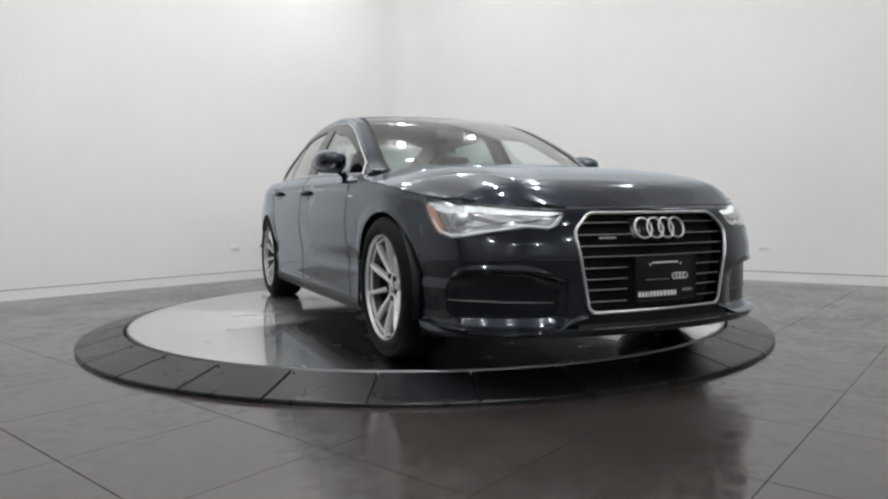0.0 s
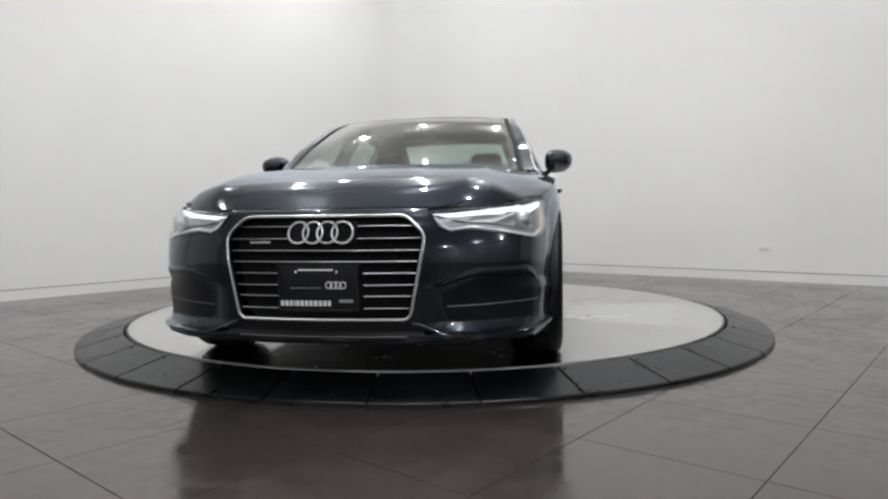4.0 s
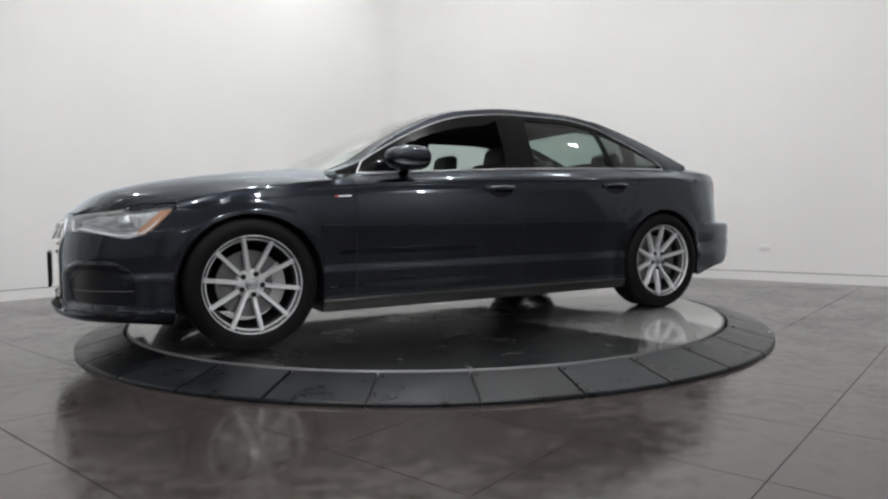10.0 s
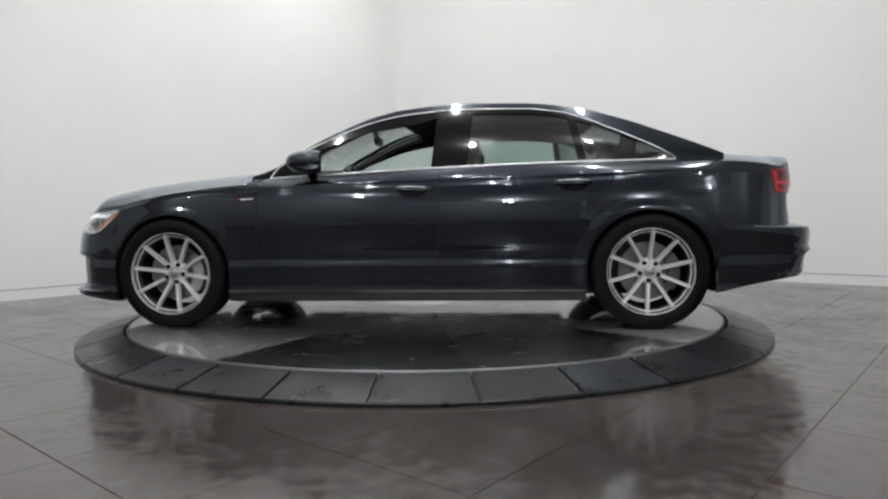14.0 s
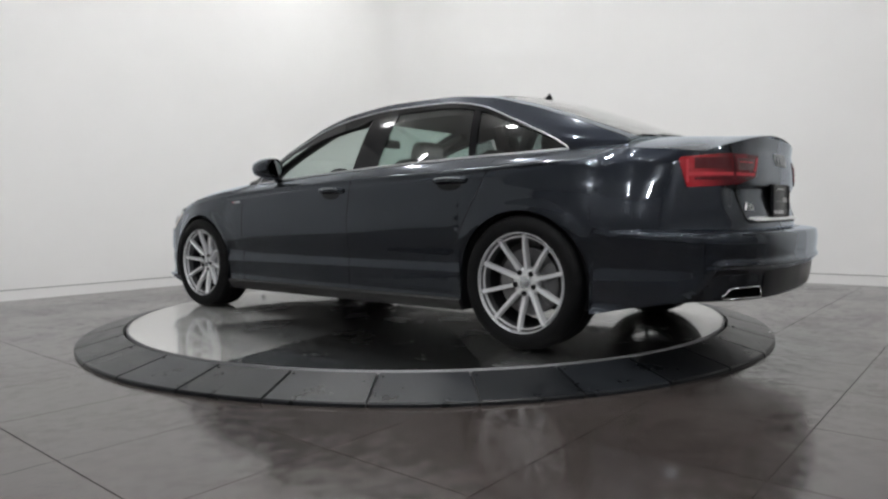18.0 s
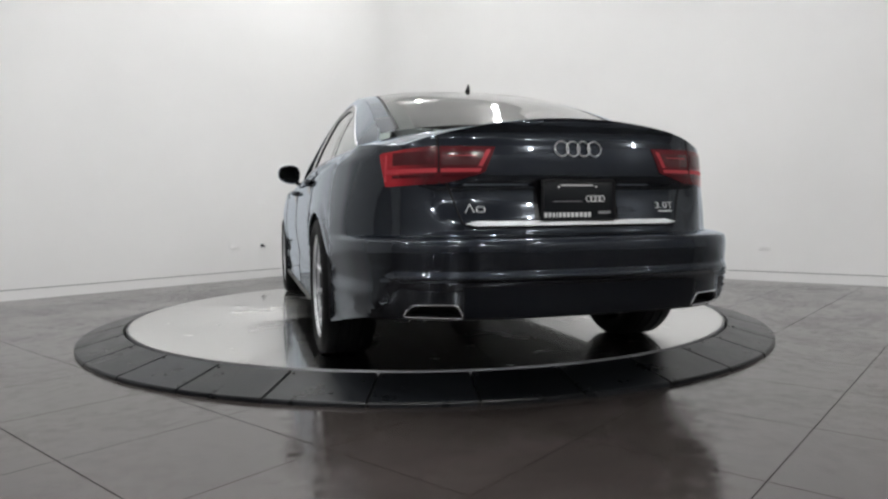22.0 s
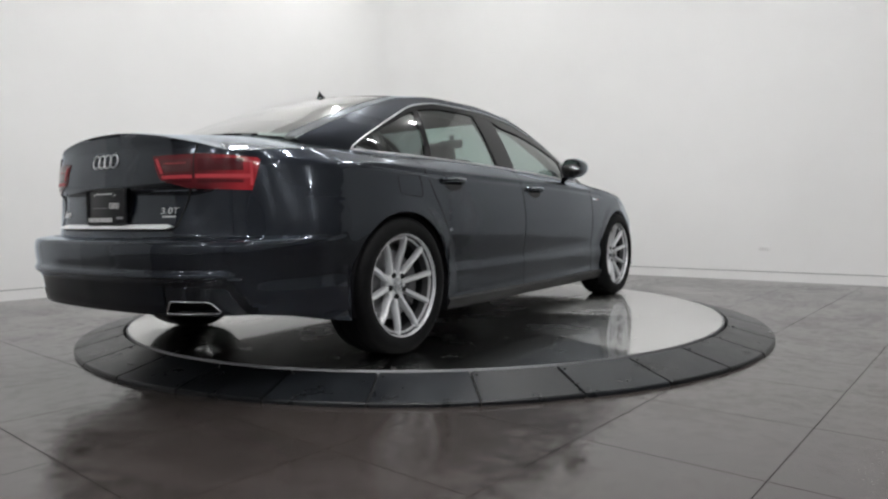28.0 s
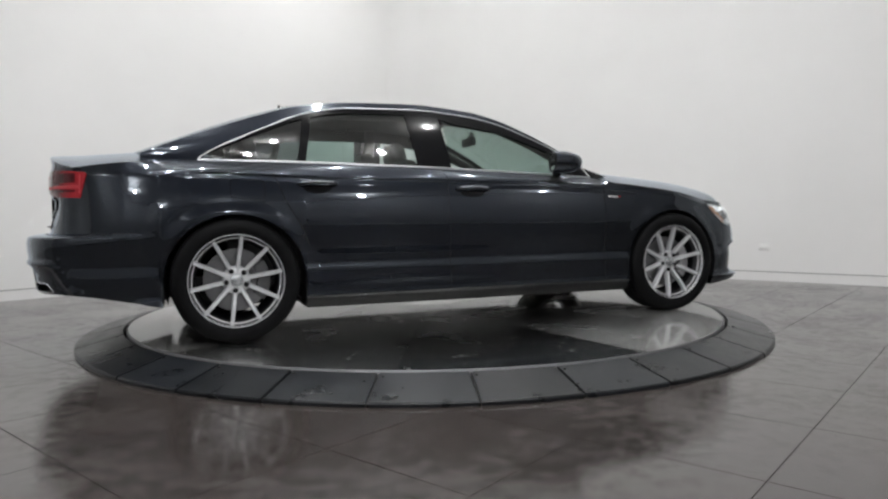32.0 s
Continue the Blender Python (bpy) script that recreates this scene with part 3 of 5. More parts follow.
def normal2(s):
    h = 0.012
    a, b = max(0, s - h), min(S_MAX, s + h)
    tx, ty = px(b) - px(a), py(b) - py(a)
    if s < h:
        return 1.0, 0.0
    if s > S_MAX - h:
        return -1.0, 0.0
    L = math.hypot(tx, ty)
    return ty / L, -tx / L


def arch(x):
    for xc in (AXLE, -AXLE):
        d = x - xc
        if abs(d) < ARCH_R:
            return HUB_Z + math.sqrt(ARCH_R ** 2 - d * d) * 0.985
    return 0.0


def z_low(s):
    x = px(s)
    return max(c_bottom(x), arch(x))


def z_top(s):
    x, y = px(s), py(s)
    k = smooth(1.02, 0.83, x) * (1 - smooth(-1.58, -2.05, x))
    z = (c_shoulder(x) + 0.014) * (1 - k) + c_belt(x) * k
    w = smooth(0.15, 0.75, -normal2(s)[0]) * (x < -1.9)
    return z * (1 - w) + (1.052 - 0.175 * y * y) * w


def edge_inset(s):
    x, y = px(s), py(s)
    k = smooth(1.06, 0.80, x) * (1 - smooth(-1.58, -2.05, x))
    return (0.030 + 0.045 * smooth(-1.5, -1.95, x)) * (1 - k) + (y - c_belty(x)) * k


def at(s, z, off=0.0):
    """The body's surface by place along the outline and height, raised by off."""
    x, y = px(s), py(s)
    nx, ny = normal2(s)
    wf = smooth(0.30, 0.85, nx)
    wr = smooth(0.12, 0.55, -nx) * (x < 0)
    ws = max(0.0, 1 - wf - wr)
    side = c_side(z)
    zs, zt = c_shoulder(x) - 0.016 - 0.035 * smooth(-1.5, -1.95, x), z_top(s)
    if z > zs and zt > zs:
        t = min(1.0, (z - zs) / (zt - zs))
        side = side + (edge_inset(s) - side) * (0.30 * t + 0.70 * t ** 1.7)
    # the shoulder's sharp line, undercut below
    side += 0.0055 * math.exp(-((z - c_shoulder(x) + 0.034) / 0.013) ** 2) * smooth(1.25, 0.85, x) * smooth(-2.0, -1.5, x)
    d = abs(math.hypot(x - (AXLE if x > 0 else -AXLE), z - HUB_Z) - ARCH_R)
    side -= (0.005 * (1 - smooth(0.010, 0.095, d)) - 0.001 * math.exp(-((d - 0.075) / 0.03) ** 2)) * (1 - smooth(0.70, 0.78, z))
    side += smooth(1.45, 1.98, x) * (0.020 * smooth(0.44, 0.60, z) + 0.032 * smooth(0.58, 0.74, z))
    side += 0.012 * smooth(-1.50, -2.15, x) * smooth(0.56, 0.82, z)
    led = 0.0
    if x < -1.80 and ws > 0:
        led = 0.007 * smooth(-1.84, -2.15, x) * smooth(0.580, 0.600, z)
    ins = wf * (c_plain(z) + eyebrow(x, y, z)) + wr * tail_inset(y, z) + ws * (side + led)
    d = ins - off
    x += 0.038 * smooth(-1.75, -2.42, x) * smooth(0.588, 0.606, z)
    return Vector((x - nx * d, max(0.0, y - ny * d) if s < 0.02 or s > S_MAX - 0.02 else y - ny * d, z))


def flat_shell():
    """Half of the body's skin laid out flat: u along the outline, v the height."""
    us = {0.0, S_MAX}
    a = 0.0
    while a < S_MAX:
        us.add(round(a, 4))
        a += 0.024 if (px(a) > 1.85 or px(a) < -1.95) else 0.048
    for xc in (AXLE, -AXLE):
        for k in range(0, 27):
            us.add(round(sx_exact(xc + ARCH_R * math.cos(math.pi * k / 26) * 0.9995), 5))
        us.add(round(sx_exact(xc + ARCH_R * 1.004), 5))
        us.add(round(sx_exact(xc - ARCH_R * 1.004), 5))
    us = sorted(us)
    keep = [us[0]]
    for u in us[1:]:
        if u - keep[-1] > 0.0011:
            keep.append(u)
    keep[-1] = S_MAX
    rows = 84
    nose_z = (0.20, 0.24, 0.40, 0.48, 0.60), (4, 8, 22, 19, 16, 15)
    tail_z = (0.43, 0.448, 0.475, 0.585, 0.61, 0.765, 0.812, 0.93), (8, 6, 8, 9, 6, 12, 11, 12, 12)

    def heights(u):
        """Row heights of a column; on nose and tail they follow the creases."""
        lo, hi, x = z_low(u), z_top(u), px(u)
        even = [lo + (hi - lo) * j / rows for j in range(rows + 1)]
        w = smooth(1.833, 1.852, x) + smooth(-1.833, -1.852, x)
        if w <= 0:
            return even
        keys, counts = nose_z if x > 0 else tail_z
        ks = [lo] + [min(max(k, lo + 0.004 * (i + 1)), hi - 0.004 * (len(keys) - i)) for i, k in enumerate(keys)] + [hi]
        res = []
        for a, b, n in zip(ks, ks[1:], counts):
            res += [a + (b - a) * j / n for j in range(n)]
        res.append(hi)
        return [e * (1 - w) + r * w for e, r in zip(even, res)]
    bm = bmesh.new()
    cols = []
    for u in keep:
        cols.append([bm.verts.new((u, z, 0)) for z in heights(u)])
    for a, b in zip(cols, cols[1:]):
        for j in range(rows):
            bm.faces.new((b[j], b[j + 1], a[j + 1], a[j]))
    return bm


def dense2(line, step=0.03):
    res = []
    for (x0, z0), (x1, z1) in zip(line, line[1:]):
        n = max(1, int(math.dist((x0, z0), (x1, z1)) / step))
        res += [(x0 + (x1 - x0) * k / n, z0 + (z1 - z0) * k / n) for k in range(n)]
    return res + [line[-1]]


def inside(poly, x, y):
    r = False
    for (x0, y0), (x1, y1) in zip(poly, poly[1:] + poly[:1]):
        if (y0 > y) != (y1 > y) and x < (x1 - x0) * (y - y0) / (y1 - y0) + x0:
            r = not r
    return r


def cut_out(bm, poly, keep=False):
    """Cuts the outline into the flat skin; returns the piece inside it. keep: leaves the skin whole."""
    x0, x1 = min(p[0] for p in poly) - 0.06, max(p[0] for p in poly) + 0.06
    y0, y1 = min(p[1] for p in poly) - 0.05, max(p[1] for p in poly) + 0.05
    for a, b in zip(poly, poly[1:] + poly[:1]):
        fs = [f for f in bm.faces if x0 < f.calc_center_median().x < x1 and y0 < f.calc_center_median().y < y1]
        es = {e for f in fs for e in f.edges}
        vs = {v for f in fs for v in f.verts}
        d = Vector((b[0] - a[0], b[1] - a[1], 0))
        bmesh.ops.bisect_plane(bm, geom=list(vs) + list(es) + fs, plane_co=(a[0], a[1], 0), plane_no=(d.y, -d.x, 0), dist=1e-5)
    fs = [f for f in bm.faces if inside(poly, f.calc_center_median().x, f.calc_center_median().y)]
    piece = bmesh.new()
    mp = {}
    for f in fs:
        q = []
        for v in f.verts:
            if v not in mp:
                mp[v] = piece.verts.new(v.co)
            q.append(mp[v])
        piece.faces.new(q)
    if not keep:
        bmesh.ops.delete(bm, geom=fs, context="FACES")
    return piece


def shaped(bm, off=0.0, groove=0.0035, lip=0.010):
    """Wraps a flat piece onto the body, its rim turned in."""
    for v in bm.verts:
        v.co = at(min(S_MAX, max(0.0, v.co.x)), v.co.y, off)
    if groove:
        bm.normal_update()
        rim = [e for e in bm.edges if e.is_boundary and not (abs(e.verts[0].co.y) < 0.004 and abs(e.verts[1].co.y) < 0.004)]
        nrm = {v: v.normal.copy() for e in rim for v in e.verts}
        ext = bmesh.ops.extrude_edge_only(bm, edges=rim)["geom"]
        src = {tuple(round(c, 6) for c in v.co): n for v, n in nrm.items()}
        for g in ext:
            if isinstance(g, bmesh.types.BMVert):
                n = src.get(tuple(round(c, 6) for c in g.co))
                if n is not None:
                    if abs(g.co.y) < 0.004:
                        n = Vector((n.x, 0, n.z)).normalized()
                    g.co -= n * lip
    return bm


def sides(name, bm, material, parent, label_l="", label_r="", angle=38):
    """The same piece on the car's left and, mirrored, on its right."""
    cp = bm.copy()
    left = part(name, bm, material, parent, label_l, angle=angle)
    right = part(name, mirror_bm(cp), material, parent, label_r or label_l, angle=angle)
    return left, right


CAR = tagged(new("car"), "dark blue-black four-door saloon car parked on the steel turntable", "car")


def body():
    sk = flat_shell()
    X = sx_exact
    # door skins
    fd = cut_out(sk, [(X(0.885), 1.2), (X(0.900), 0.236), (X(-0.210), 0.236), (X(-0.225), 1.2)])
    rd = cut_out(sk, [(X(-0.225), 1.2), (X(-0.210), 0.236), (X(-1.074), 0.236), (X(-1.056), 0.50), (X(-1.105), 0.626), (X(-1.190), 0.777), (X(-1.250), 0.92), (X(-1.262), 1.2)])
    doors = []
    for nm, pc in (("front_door", fd), ("rear_door", rd)):
        doors.append(sides(nm, shaped(pc), M_PAINT, CAR))
    # nose openings
    cut_out(sk, [(-0.1, 0.686), (sf(0.340), 0.684), (sf(0.414), 0.610), (sf(0.355), 0.300), (sf(0.335), 0.281), (-0.1, 0.281)])
    hl = cut_out(sk, [(sf(0.425), 0.690), (sf(0.60), 0.711), (X(2.02), 0.7265), (X(1.80), 0.745), (X(1.835), 0.708), (X(1.90), 0.643), (X(1.955), 0.602), (X(2.03), 0.584),
                      (X(2.09), 0.588), (sf(0.67), 0.612), (sf(0.60), 0.622), (sf(0.51), 0.612), (sf(0.475), 0.626)])
    intake = cut_out(sk, [(sf(0.475), 0.372), (sf(0.53), 0.398), (sf(0.60), 0.432), (sf(0.70), 0.440), (X(2.08), 0.440), (X(2.03), 0.428), (X(2.01), 0.400), (X(2.005), 0.285), (X(2.03), 0.268), (X(2.06), 0.264), (sf(0.70), 0.262), (sf(0.53), 0.264), (sf(0.49), 0.29)])
    # tail openings
    tl = cut_out(sk, [(sr(0.352), 0.942), (sr(0.62), 0.946), (sr(0.74), 0.938), (X(-2.262), 0.930), (X(-2.250), 0.92), (X(-2.290), 0.795), (sr(0.72), 0.798), (sr(0.56), 0.804), (sr(0.415), 0.838), (sr(0.395), 0.846)])
    lid = cut_out(sk, [(S_MAX + 0.1, 1.3), (S_MAX + 0.1, 0.632), (sr(0.455), 0.632), (sr(0.492), 0.650), (sr(0.515), 0.70), (sr(0.560), 0.806), (sr(0.592), 0.95), (sr(0.600), 1.3)])
    cut_out(sk, [(sr(0.532), 0.348), (sr(0.688), 0.346), (sr(0.702), 0.339), (sr(0.727), 0.302), (sr(0.722), 0.297), (sr(0.512), 0.297)])
    rb = cut_out(sk, [(S_MAX + 0.1, 0.590), (S_MAX + 0.1, 0.1), (X(-1.66), 0.1), (X(-1.83), 0.50), (X(-1.845), 0.572), (X(-2.1), 0.588)])
    fb = cut_out(sk, [(-0.1, 1.0), (-0.1, 0.1), (X(1.62), 0.1), (X(1.78), 0.52), (X(1.80), 0.70), (X(1.805), 0.735), (X(2.0), 0.7325), (sf(0.72), 0.728), (sf(0.40), 0.720), (sf(0.36), 1.0)])
    sill = cut_out(sk, [(X(1.12), 0.236), (X(-1.12), 0.236), (X(-1.12), 0.1), (X(1.12), 0.1)])
    fe = cut_out(sk, [(0.3, 1.2), (0.3, 0.1), (X(0.5), 0.1), (X(0.5), 1.2)])
    sides("fender", shaped(fe), M_PAINT, CAR)
    sides("rear_quarter", shaped(sk), M_PAINT, CAR)
    # the sill is body-coloured; black here stands for its shade
    sides("sill", shaped(sill), M_BLACK, CAR, "body sill, blackened to read as shaded")
    b = part("front_bumper", both(shaped(fb)), M_PAINT, CAR)
    r = part("rear_bumper", both(shaped(rb)), M_PAINT, CAR)
    # thin dark shut lines
    def seam(line, owner):
        for sg, ob in zip((1, -1), owner):
            pts = []
            for x, z in dense2(line):
                p = at(X(x), z, 0.0)
                pts.append((p.x, p.y * sg, p.z))
            part("shut_line", tube_bm(pts, 0.0023, 5, up=(0, 1, 0)), M_DARK, ob)
    seam([(0.885, 0.915), (0.886, 0.86), (0.900, 0.236)], doors[0])
    seam([(-0.225, 0.962), (-0.21, 0.236)], doors[0])
    seam([(0.900, 0.236), (-0.21, 0.236)], doors[0])
    seam([(-0.21, 0.236), (-1.075, 0.236)], doors[1])
    seam([(-1.064, 0.525), (-1.105, 0.626), (-1.190, 0.777), (-1.250, 0.92), (-1.256, 0.985)], doors[1])
    return hl, tl, lid, b, r, doors, intake


HL, TL, LID, FBUMP, RBUMP, DOORS, INTAKE = body()


# ---- bonnet and boot ----
c_hood = curve((2.30, 0.764), (2.14, 0.817), (1.96, 0.870), (1.70, 0.915), (1.33, 0.955), (1.0, 0.980), (0.8, 0.984))


def hood():
    """The bonnet: flat between two creases, falling to the wings, rolled down at its front edge."""
    S0, SC, S1 = 0.0, sx_exact(2.04), sx_exact(0.86)

    def edge(s):
        return at(s, z_top(s))
    head, side_end = edge(S0), edge(S1)

    def fn(a, b):
        v, u = a ** 1.5, b
        f, sd = edge(SC * u), edge(SC + (S1 - SC) * v)
        corner = edge(SC)
        cx = head.x + (side_end.x - head.x) * v
        x = (1 - u) * cx + u * sd.x + (1 - v) * f.x + v * side_end.x - ((1 - u) * (1 - v) * head.x + u * (1 - v) * corner.x + v * side_end.x)
        y = u * sd.y + (1 - v) * f.y + v * u * side_end.y - (u * (1 - v) * corner.y + u * v * side_end.y)
        zs = sd.z
        crease = 0.60
        h = 1 - 0.15 * (u / crease) ** 2 if u < crease else 0.85 * (1 - ((u - crease) / (1 - crease)) ** 1.12)
        top = zs + (max(c_hood(x), zs) - zs) * h
        roll = 1 - max(0.0, 1 - (f.x - x) / (0.17 * (1 - 0.55 * u * u))) ** 2.3 if x < f.x else 0.0
        roll = max(roll, u ** 14)
        return (x, y * (1 - 0.004 / max(sd.y, 0.05)), f.z * (1 - roll) + top * roll + 0.001)
    bm = both(grid_bm(fn, 72, 40, flip=True))
    bmesh.ops.recalc_face_normals(bm, faces=bm.faces[:])
    bonnet = part("bonnet", bm, M_PAINT, CAR)
    for sg in (1, -1):
        edge = [at(S0 + 0.05 + (S1 - S0 - 0.05) * k / 60, z_top(S0 + 0.05 + (S1 - S0 - 0.05) * k / 60), 0.0) for k in range(61)]
        part("shut_line", tube_bm([(p.x, p.y * sg, p.z + 0.0006) for p in edge], 0.0024, 5), M_DARK, bonnet)


hood()
c_deck = curve((-1.55, 1.100), (-1.75, 1.104), (-1.95, 1.085), (-2.15, 1.070), (-2.32, 1.060), (-2.44, 1.055))


def boot():
    S0, S1 = sx_exact(-1.58), S_MAX

    def fn(a, b):
        s = S0 + (S1 - S0) * (1 - (1 - a) ** 1.25)
        e = at(s, z_top(s))
        zc = max(c_deck(e.x), e.z)
        return (e.x, e.y * b, e.z + (zc - e.z) * (1 - b ** 2.3) + 0.001)
    bm = both(grid_bm(fn, 60, 36))
    bmesh.ops.recalc_face_normals(bm, faces=bm.faces[:])
    part("rear_deck", bm, M_PAINT, CAR)
    lid = part("boot_lid", both(shaped(LID)), M_PAINT, CAR)
    line = [(0.0, 0.632), (0.455, 0.632), (0.492, 0.650), (0.515, 0.70), (0.560, 0.806), (0.590, 0.94), (0.597, 0.985)]
    for sg in (1, -1):
        pts = []
        for y, z in dense2(line):
            p = at(sr(y), z, 0.0)
            pts.append((p.x, p.y * sg, p.z))
        part("shut_line", tube_bm(pts, 0.0046, 6, up=(1, 0, 0)), M_DARK, lid)
    return lid


LIDOB = boot()

# ---- cabin: roof rail, centre line and glass ----
c_railz = curve((0.98, 0.930), (0.83, 0.985), (0.70, 1.070), (0.45, 1.205), (0.20, 1.310), (0.0, 1.356), (-0.35, 1.385), (-0.75, 1.378), (-1.05, 1.342), (-1.30, 1.275), (-1.55, 1.188), (-1.75, 1.112), (-1.95, 1.030))
c_raily = curve((0.98, 0.79), (0.70, 0.745), (0.45, 0.69), (0.20, 0.640), (0.0, 0.618), (-0.35, 0.606), (-0.75, 0.606), (-1.05, 0.612), (-1.30, 0.630), (-1.65, 0.665), (-1.95, 0.69))
c_topz = curve((0.98, 0.930), (0.70, 1.086), (0.45, 1.222), (0.20, 1.328), (0.0, 1.378), (-0.2, 1.406), (-0.45, 1.424), (-0.75, 1.420), (-1.05, 1.386), (-1.35, 1.304), (-1.65, 1.186), (-1.95, 1.068))
c_win = curve((-0.80, 0.905), (-1.0, 0.87), (-1.27, 0.70), (-1.45, 0.52), (-1.55, 0.36), (-1.63, 0.12))
c_bow = curve((0.98, 0.17), (0.5, 0.12), (0.05, 0.075), (-0.2, 0.0), (-0.8, 0.0), (-1.05, -0.06), (-1.5, -0.085), (-1.95, -0.09))


def roof_at(x, b, off=0.0):
    """Over the cabin: b = 0 at the roof rail, 1 on the centre line."""
    yr, zr, zc = c_raily(x), c_railz(x), c_topz(x)
    q = 1 - b
    z = zr + (zc - zr) * (1 - q ** 2.4)
    return Vector((x + c_bow(x) * (1 - q * q), yr * q, z + off))


def side_at(x, c, off=0.0):
    """The cabin's side: c = 0 on the waist line, 1 at the roof rail."""
    yb, zb, yr, zr = c_belty(x), c_belt(x) - 0.004, c_raily(x), c_railz(x)
    bul = 0.018 * math.sin(math.pi * min(1, max(0, c))) * smooth(0.0, 0.2, zr - zb)
    return Vector((x, yb + (yr - yb) * c + bul + off, zb + (zr - zb) * c))


def cabin():
    def patch(x0, x1, b0, b1, nu, nv, off=0.0):
        return grid_bm(lambda a, b: roof_at(x0 + (x1 - x0) * a, b0 + (b1 - b0) * b, off), nu, nv)

    def full(bm):
        both(bm)
        bmesh.ops.recalc_face_normals(bm, faces=bm.faces[:])
        return bm
    part("roof", full(patch(0.035, -1.06, 0.0, 1.0, 40, 20)), M_PAINT, CAR)
    part("windscreen", full(patch(0.97, 0.035, 0.075, 1.0, 26, 20)), M_SCREEN, CAR, "slightly green laminated glass")
    part("rear_window", full(patch(-1.06, -1.90, 0.10, 1.0, 26, 20)), M_REARGLASS, CAR, "slightly green curved glass")
    sides("a_pillar", patch(0.99, 0.035, 0.0, 0.075, 24, 3, 0.003), M_PAINT, CAR)
    sides("c_pillar", patch(-1.06, -1.93, 0.0, 0.10, 24, 3, 0.003), M_PAINT, CAR)
    # dark ceramic borders of both screens
    part("screen_border", full(patch(0.075, 0.035, 0.075, 1.0, 2, 20, 0.002)), M_SEAL, CAR)
    sides("screen_border", patch(0.97, 0.035, 0.070, 0.115, 24, 2, 0.003), M_SEAL, CAR)
    part("rear_screen_border", full(patch(-1.06, -1.10, 0.10, 1.0, 2, 20, 0.002)), M_SEAL, CAR)
    sides("rear_screen_border", patch(-1.06, -1.88, 0.10, 0.125, 24, 1, 0.002), M_SEAL, CAR)
    # sides: rail over the windows, posts, panes

    def strip(x0, x1, c0, c1, nu, nv, off=0.0, lean=0.0):
        def fn(a, b):
            c = c0 + (c1 - c0) * b
            return side_at(x0 + (x1 - x0) * a + lean * c, c, off)
        return grid_bm(fn, nu, nv)
    sides("roof_rail", grid_bm(lambda a, b: side_at(0.97 - 2.60 * a, c_win(0.97 - 2.60 * a) + (1.0 - c_win(0.97 - 2.60 * a)) * b), 70, 5), M_PAINT, CAR)

    def pane(x0, x1, nu, off):
        return grid_bm(lambda a, b: side_at(x0 + (x1 - x0) * a, c_win(x0 + (x1 - x0) * a) * b, off), nu, 10)
    sides("rear_post", strip(-1.60, -1.93, 0.0, 1.0, 10, 8, 0.001), M_PAINT, CAR)
    sides("corner_post", strip(0.96, 0.60, 0.0, 0.92, 12, 8, 0.0), M_GLOSSBLACK, CAR)
    sides("centre_post", strip(-0.165, -0.385, 0.0, 0.92, 5, 10, 0.002, -0.035), M_GLOSSBLACK, CAR)
    sides("door_post", strip(-1.055, -1.105, 0.0, 0.86, 3, 10, 0.002, 0.07), M_GLOSSBLACK, CAR)
    def f_in(x):
        return 0.905 - 0.105 * smooth(-0.25, -0.05, x)
    sides("window_frame", grid_bm(lambda a, b: side_at(0.66 - 2.26 * a, c_win(0.66 - 2.26 * a) * (f_in(0.66 - 2.26 * a) * (1 - b) + 1.005 * b), 0.003), 60, 1), M_GLOSSBLACK, CAR)
    part("front_side_window", mirror_bm(pane(0.62, -0.165, 24, -0.006)), M_PANE, CAR, "closed tinted pane")
    sides("rear_side_window", pane(-0.36, -1.06, 20, -0.006), M_PANE, CAR)
    sides("quarter_window", pane(-1.06, -1.63, 18, -0.006), M_QUARTER, CAR)
    # bright strip round the side windows
    low = [side_at(0.845 + (-1.63 - 0.845) * k / 60, 0.0, 0.004) + Vector((0, 0, 0.004)) for k in range(61)]
    sides("waist_strip", tube_bm(low, 0.0058, 8, flat=1.2), M_WINSTRIP, CAR, "bright chrome strip")
    hi = [side_at(0.80 - 2.42 * k / 80, c_win(0.80 - 2.42 * k / 80), 0.004) for k in range(81)]
    hi = [side_at(0.845, 0.05, 0.004)] + hi + [side_at(-1.636, 0.03, 0.004)]
    sides("window_strip", tube_bm(hi, 0.0043, 8), M_WINSTRIP, CAR, "bright chrome strip")
    # headlining and inner shelf
    part("headlining", full(grid_bm(lambda a, b: roof_at(0.05 - 1.12 * a, 0.05 + 0.95 * b, -0.03), 30, 12)), M_HEADLINER, CAR)
    sides("pillar_lining", grid_bm(lambda a, b: roof_at(-1.04 - 0.84 * a, 0.10 + (0.20 - 0.04 * a) * b, -0.03 - 0.02 * b), 20, 3), M_HEADLINER, CAR)
    part("rear_header_lining", full(grid_bm(lambda a, b: roof_at(-1.05 - 0.14 * a, 0.10 + 0.90 * b, -0.03), 4, 14)), M_HEADLINER, CAR)
    sides("roof_lining_edge", grid_bm(lambda a, b: side_at(0.52 - 1.95 * a, 0.99 - 0.26 * b * smooth(0.0, 0.2, a) * smooth(1.0, 0.8, a), -0.022 - 0.05 * b), 40, 4), M_HEADLINER, CAR)


cabin()


# ---- the nose ----
def copies(piece, **kw):
    return shaped(piece.copy(), **kw)


def nose(y, z, off=0.0):
    v = at(sf(abs(y)), z, off)
    return Vector((v.x, math.copysign(v.y, y) if y else 0.0, v.z))


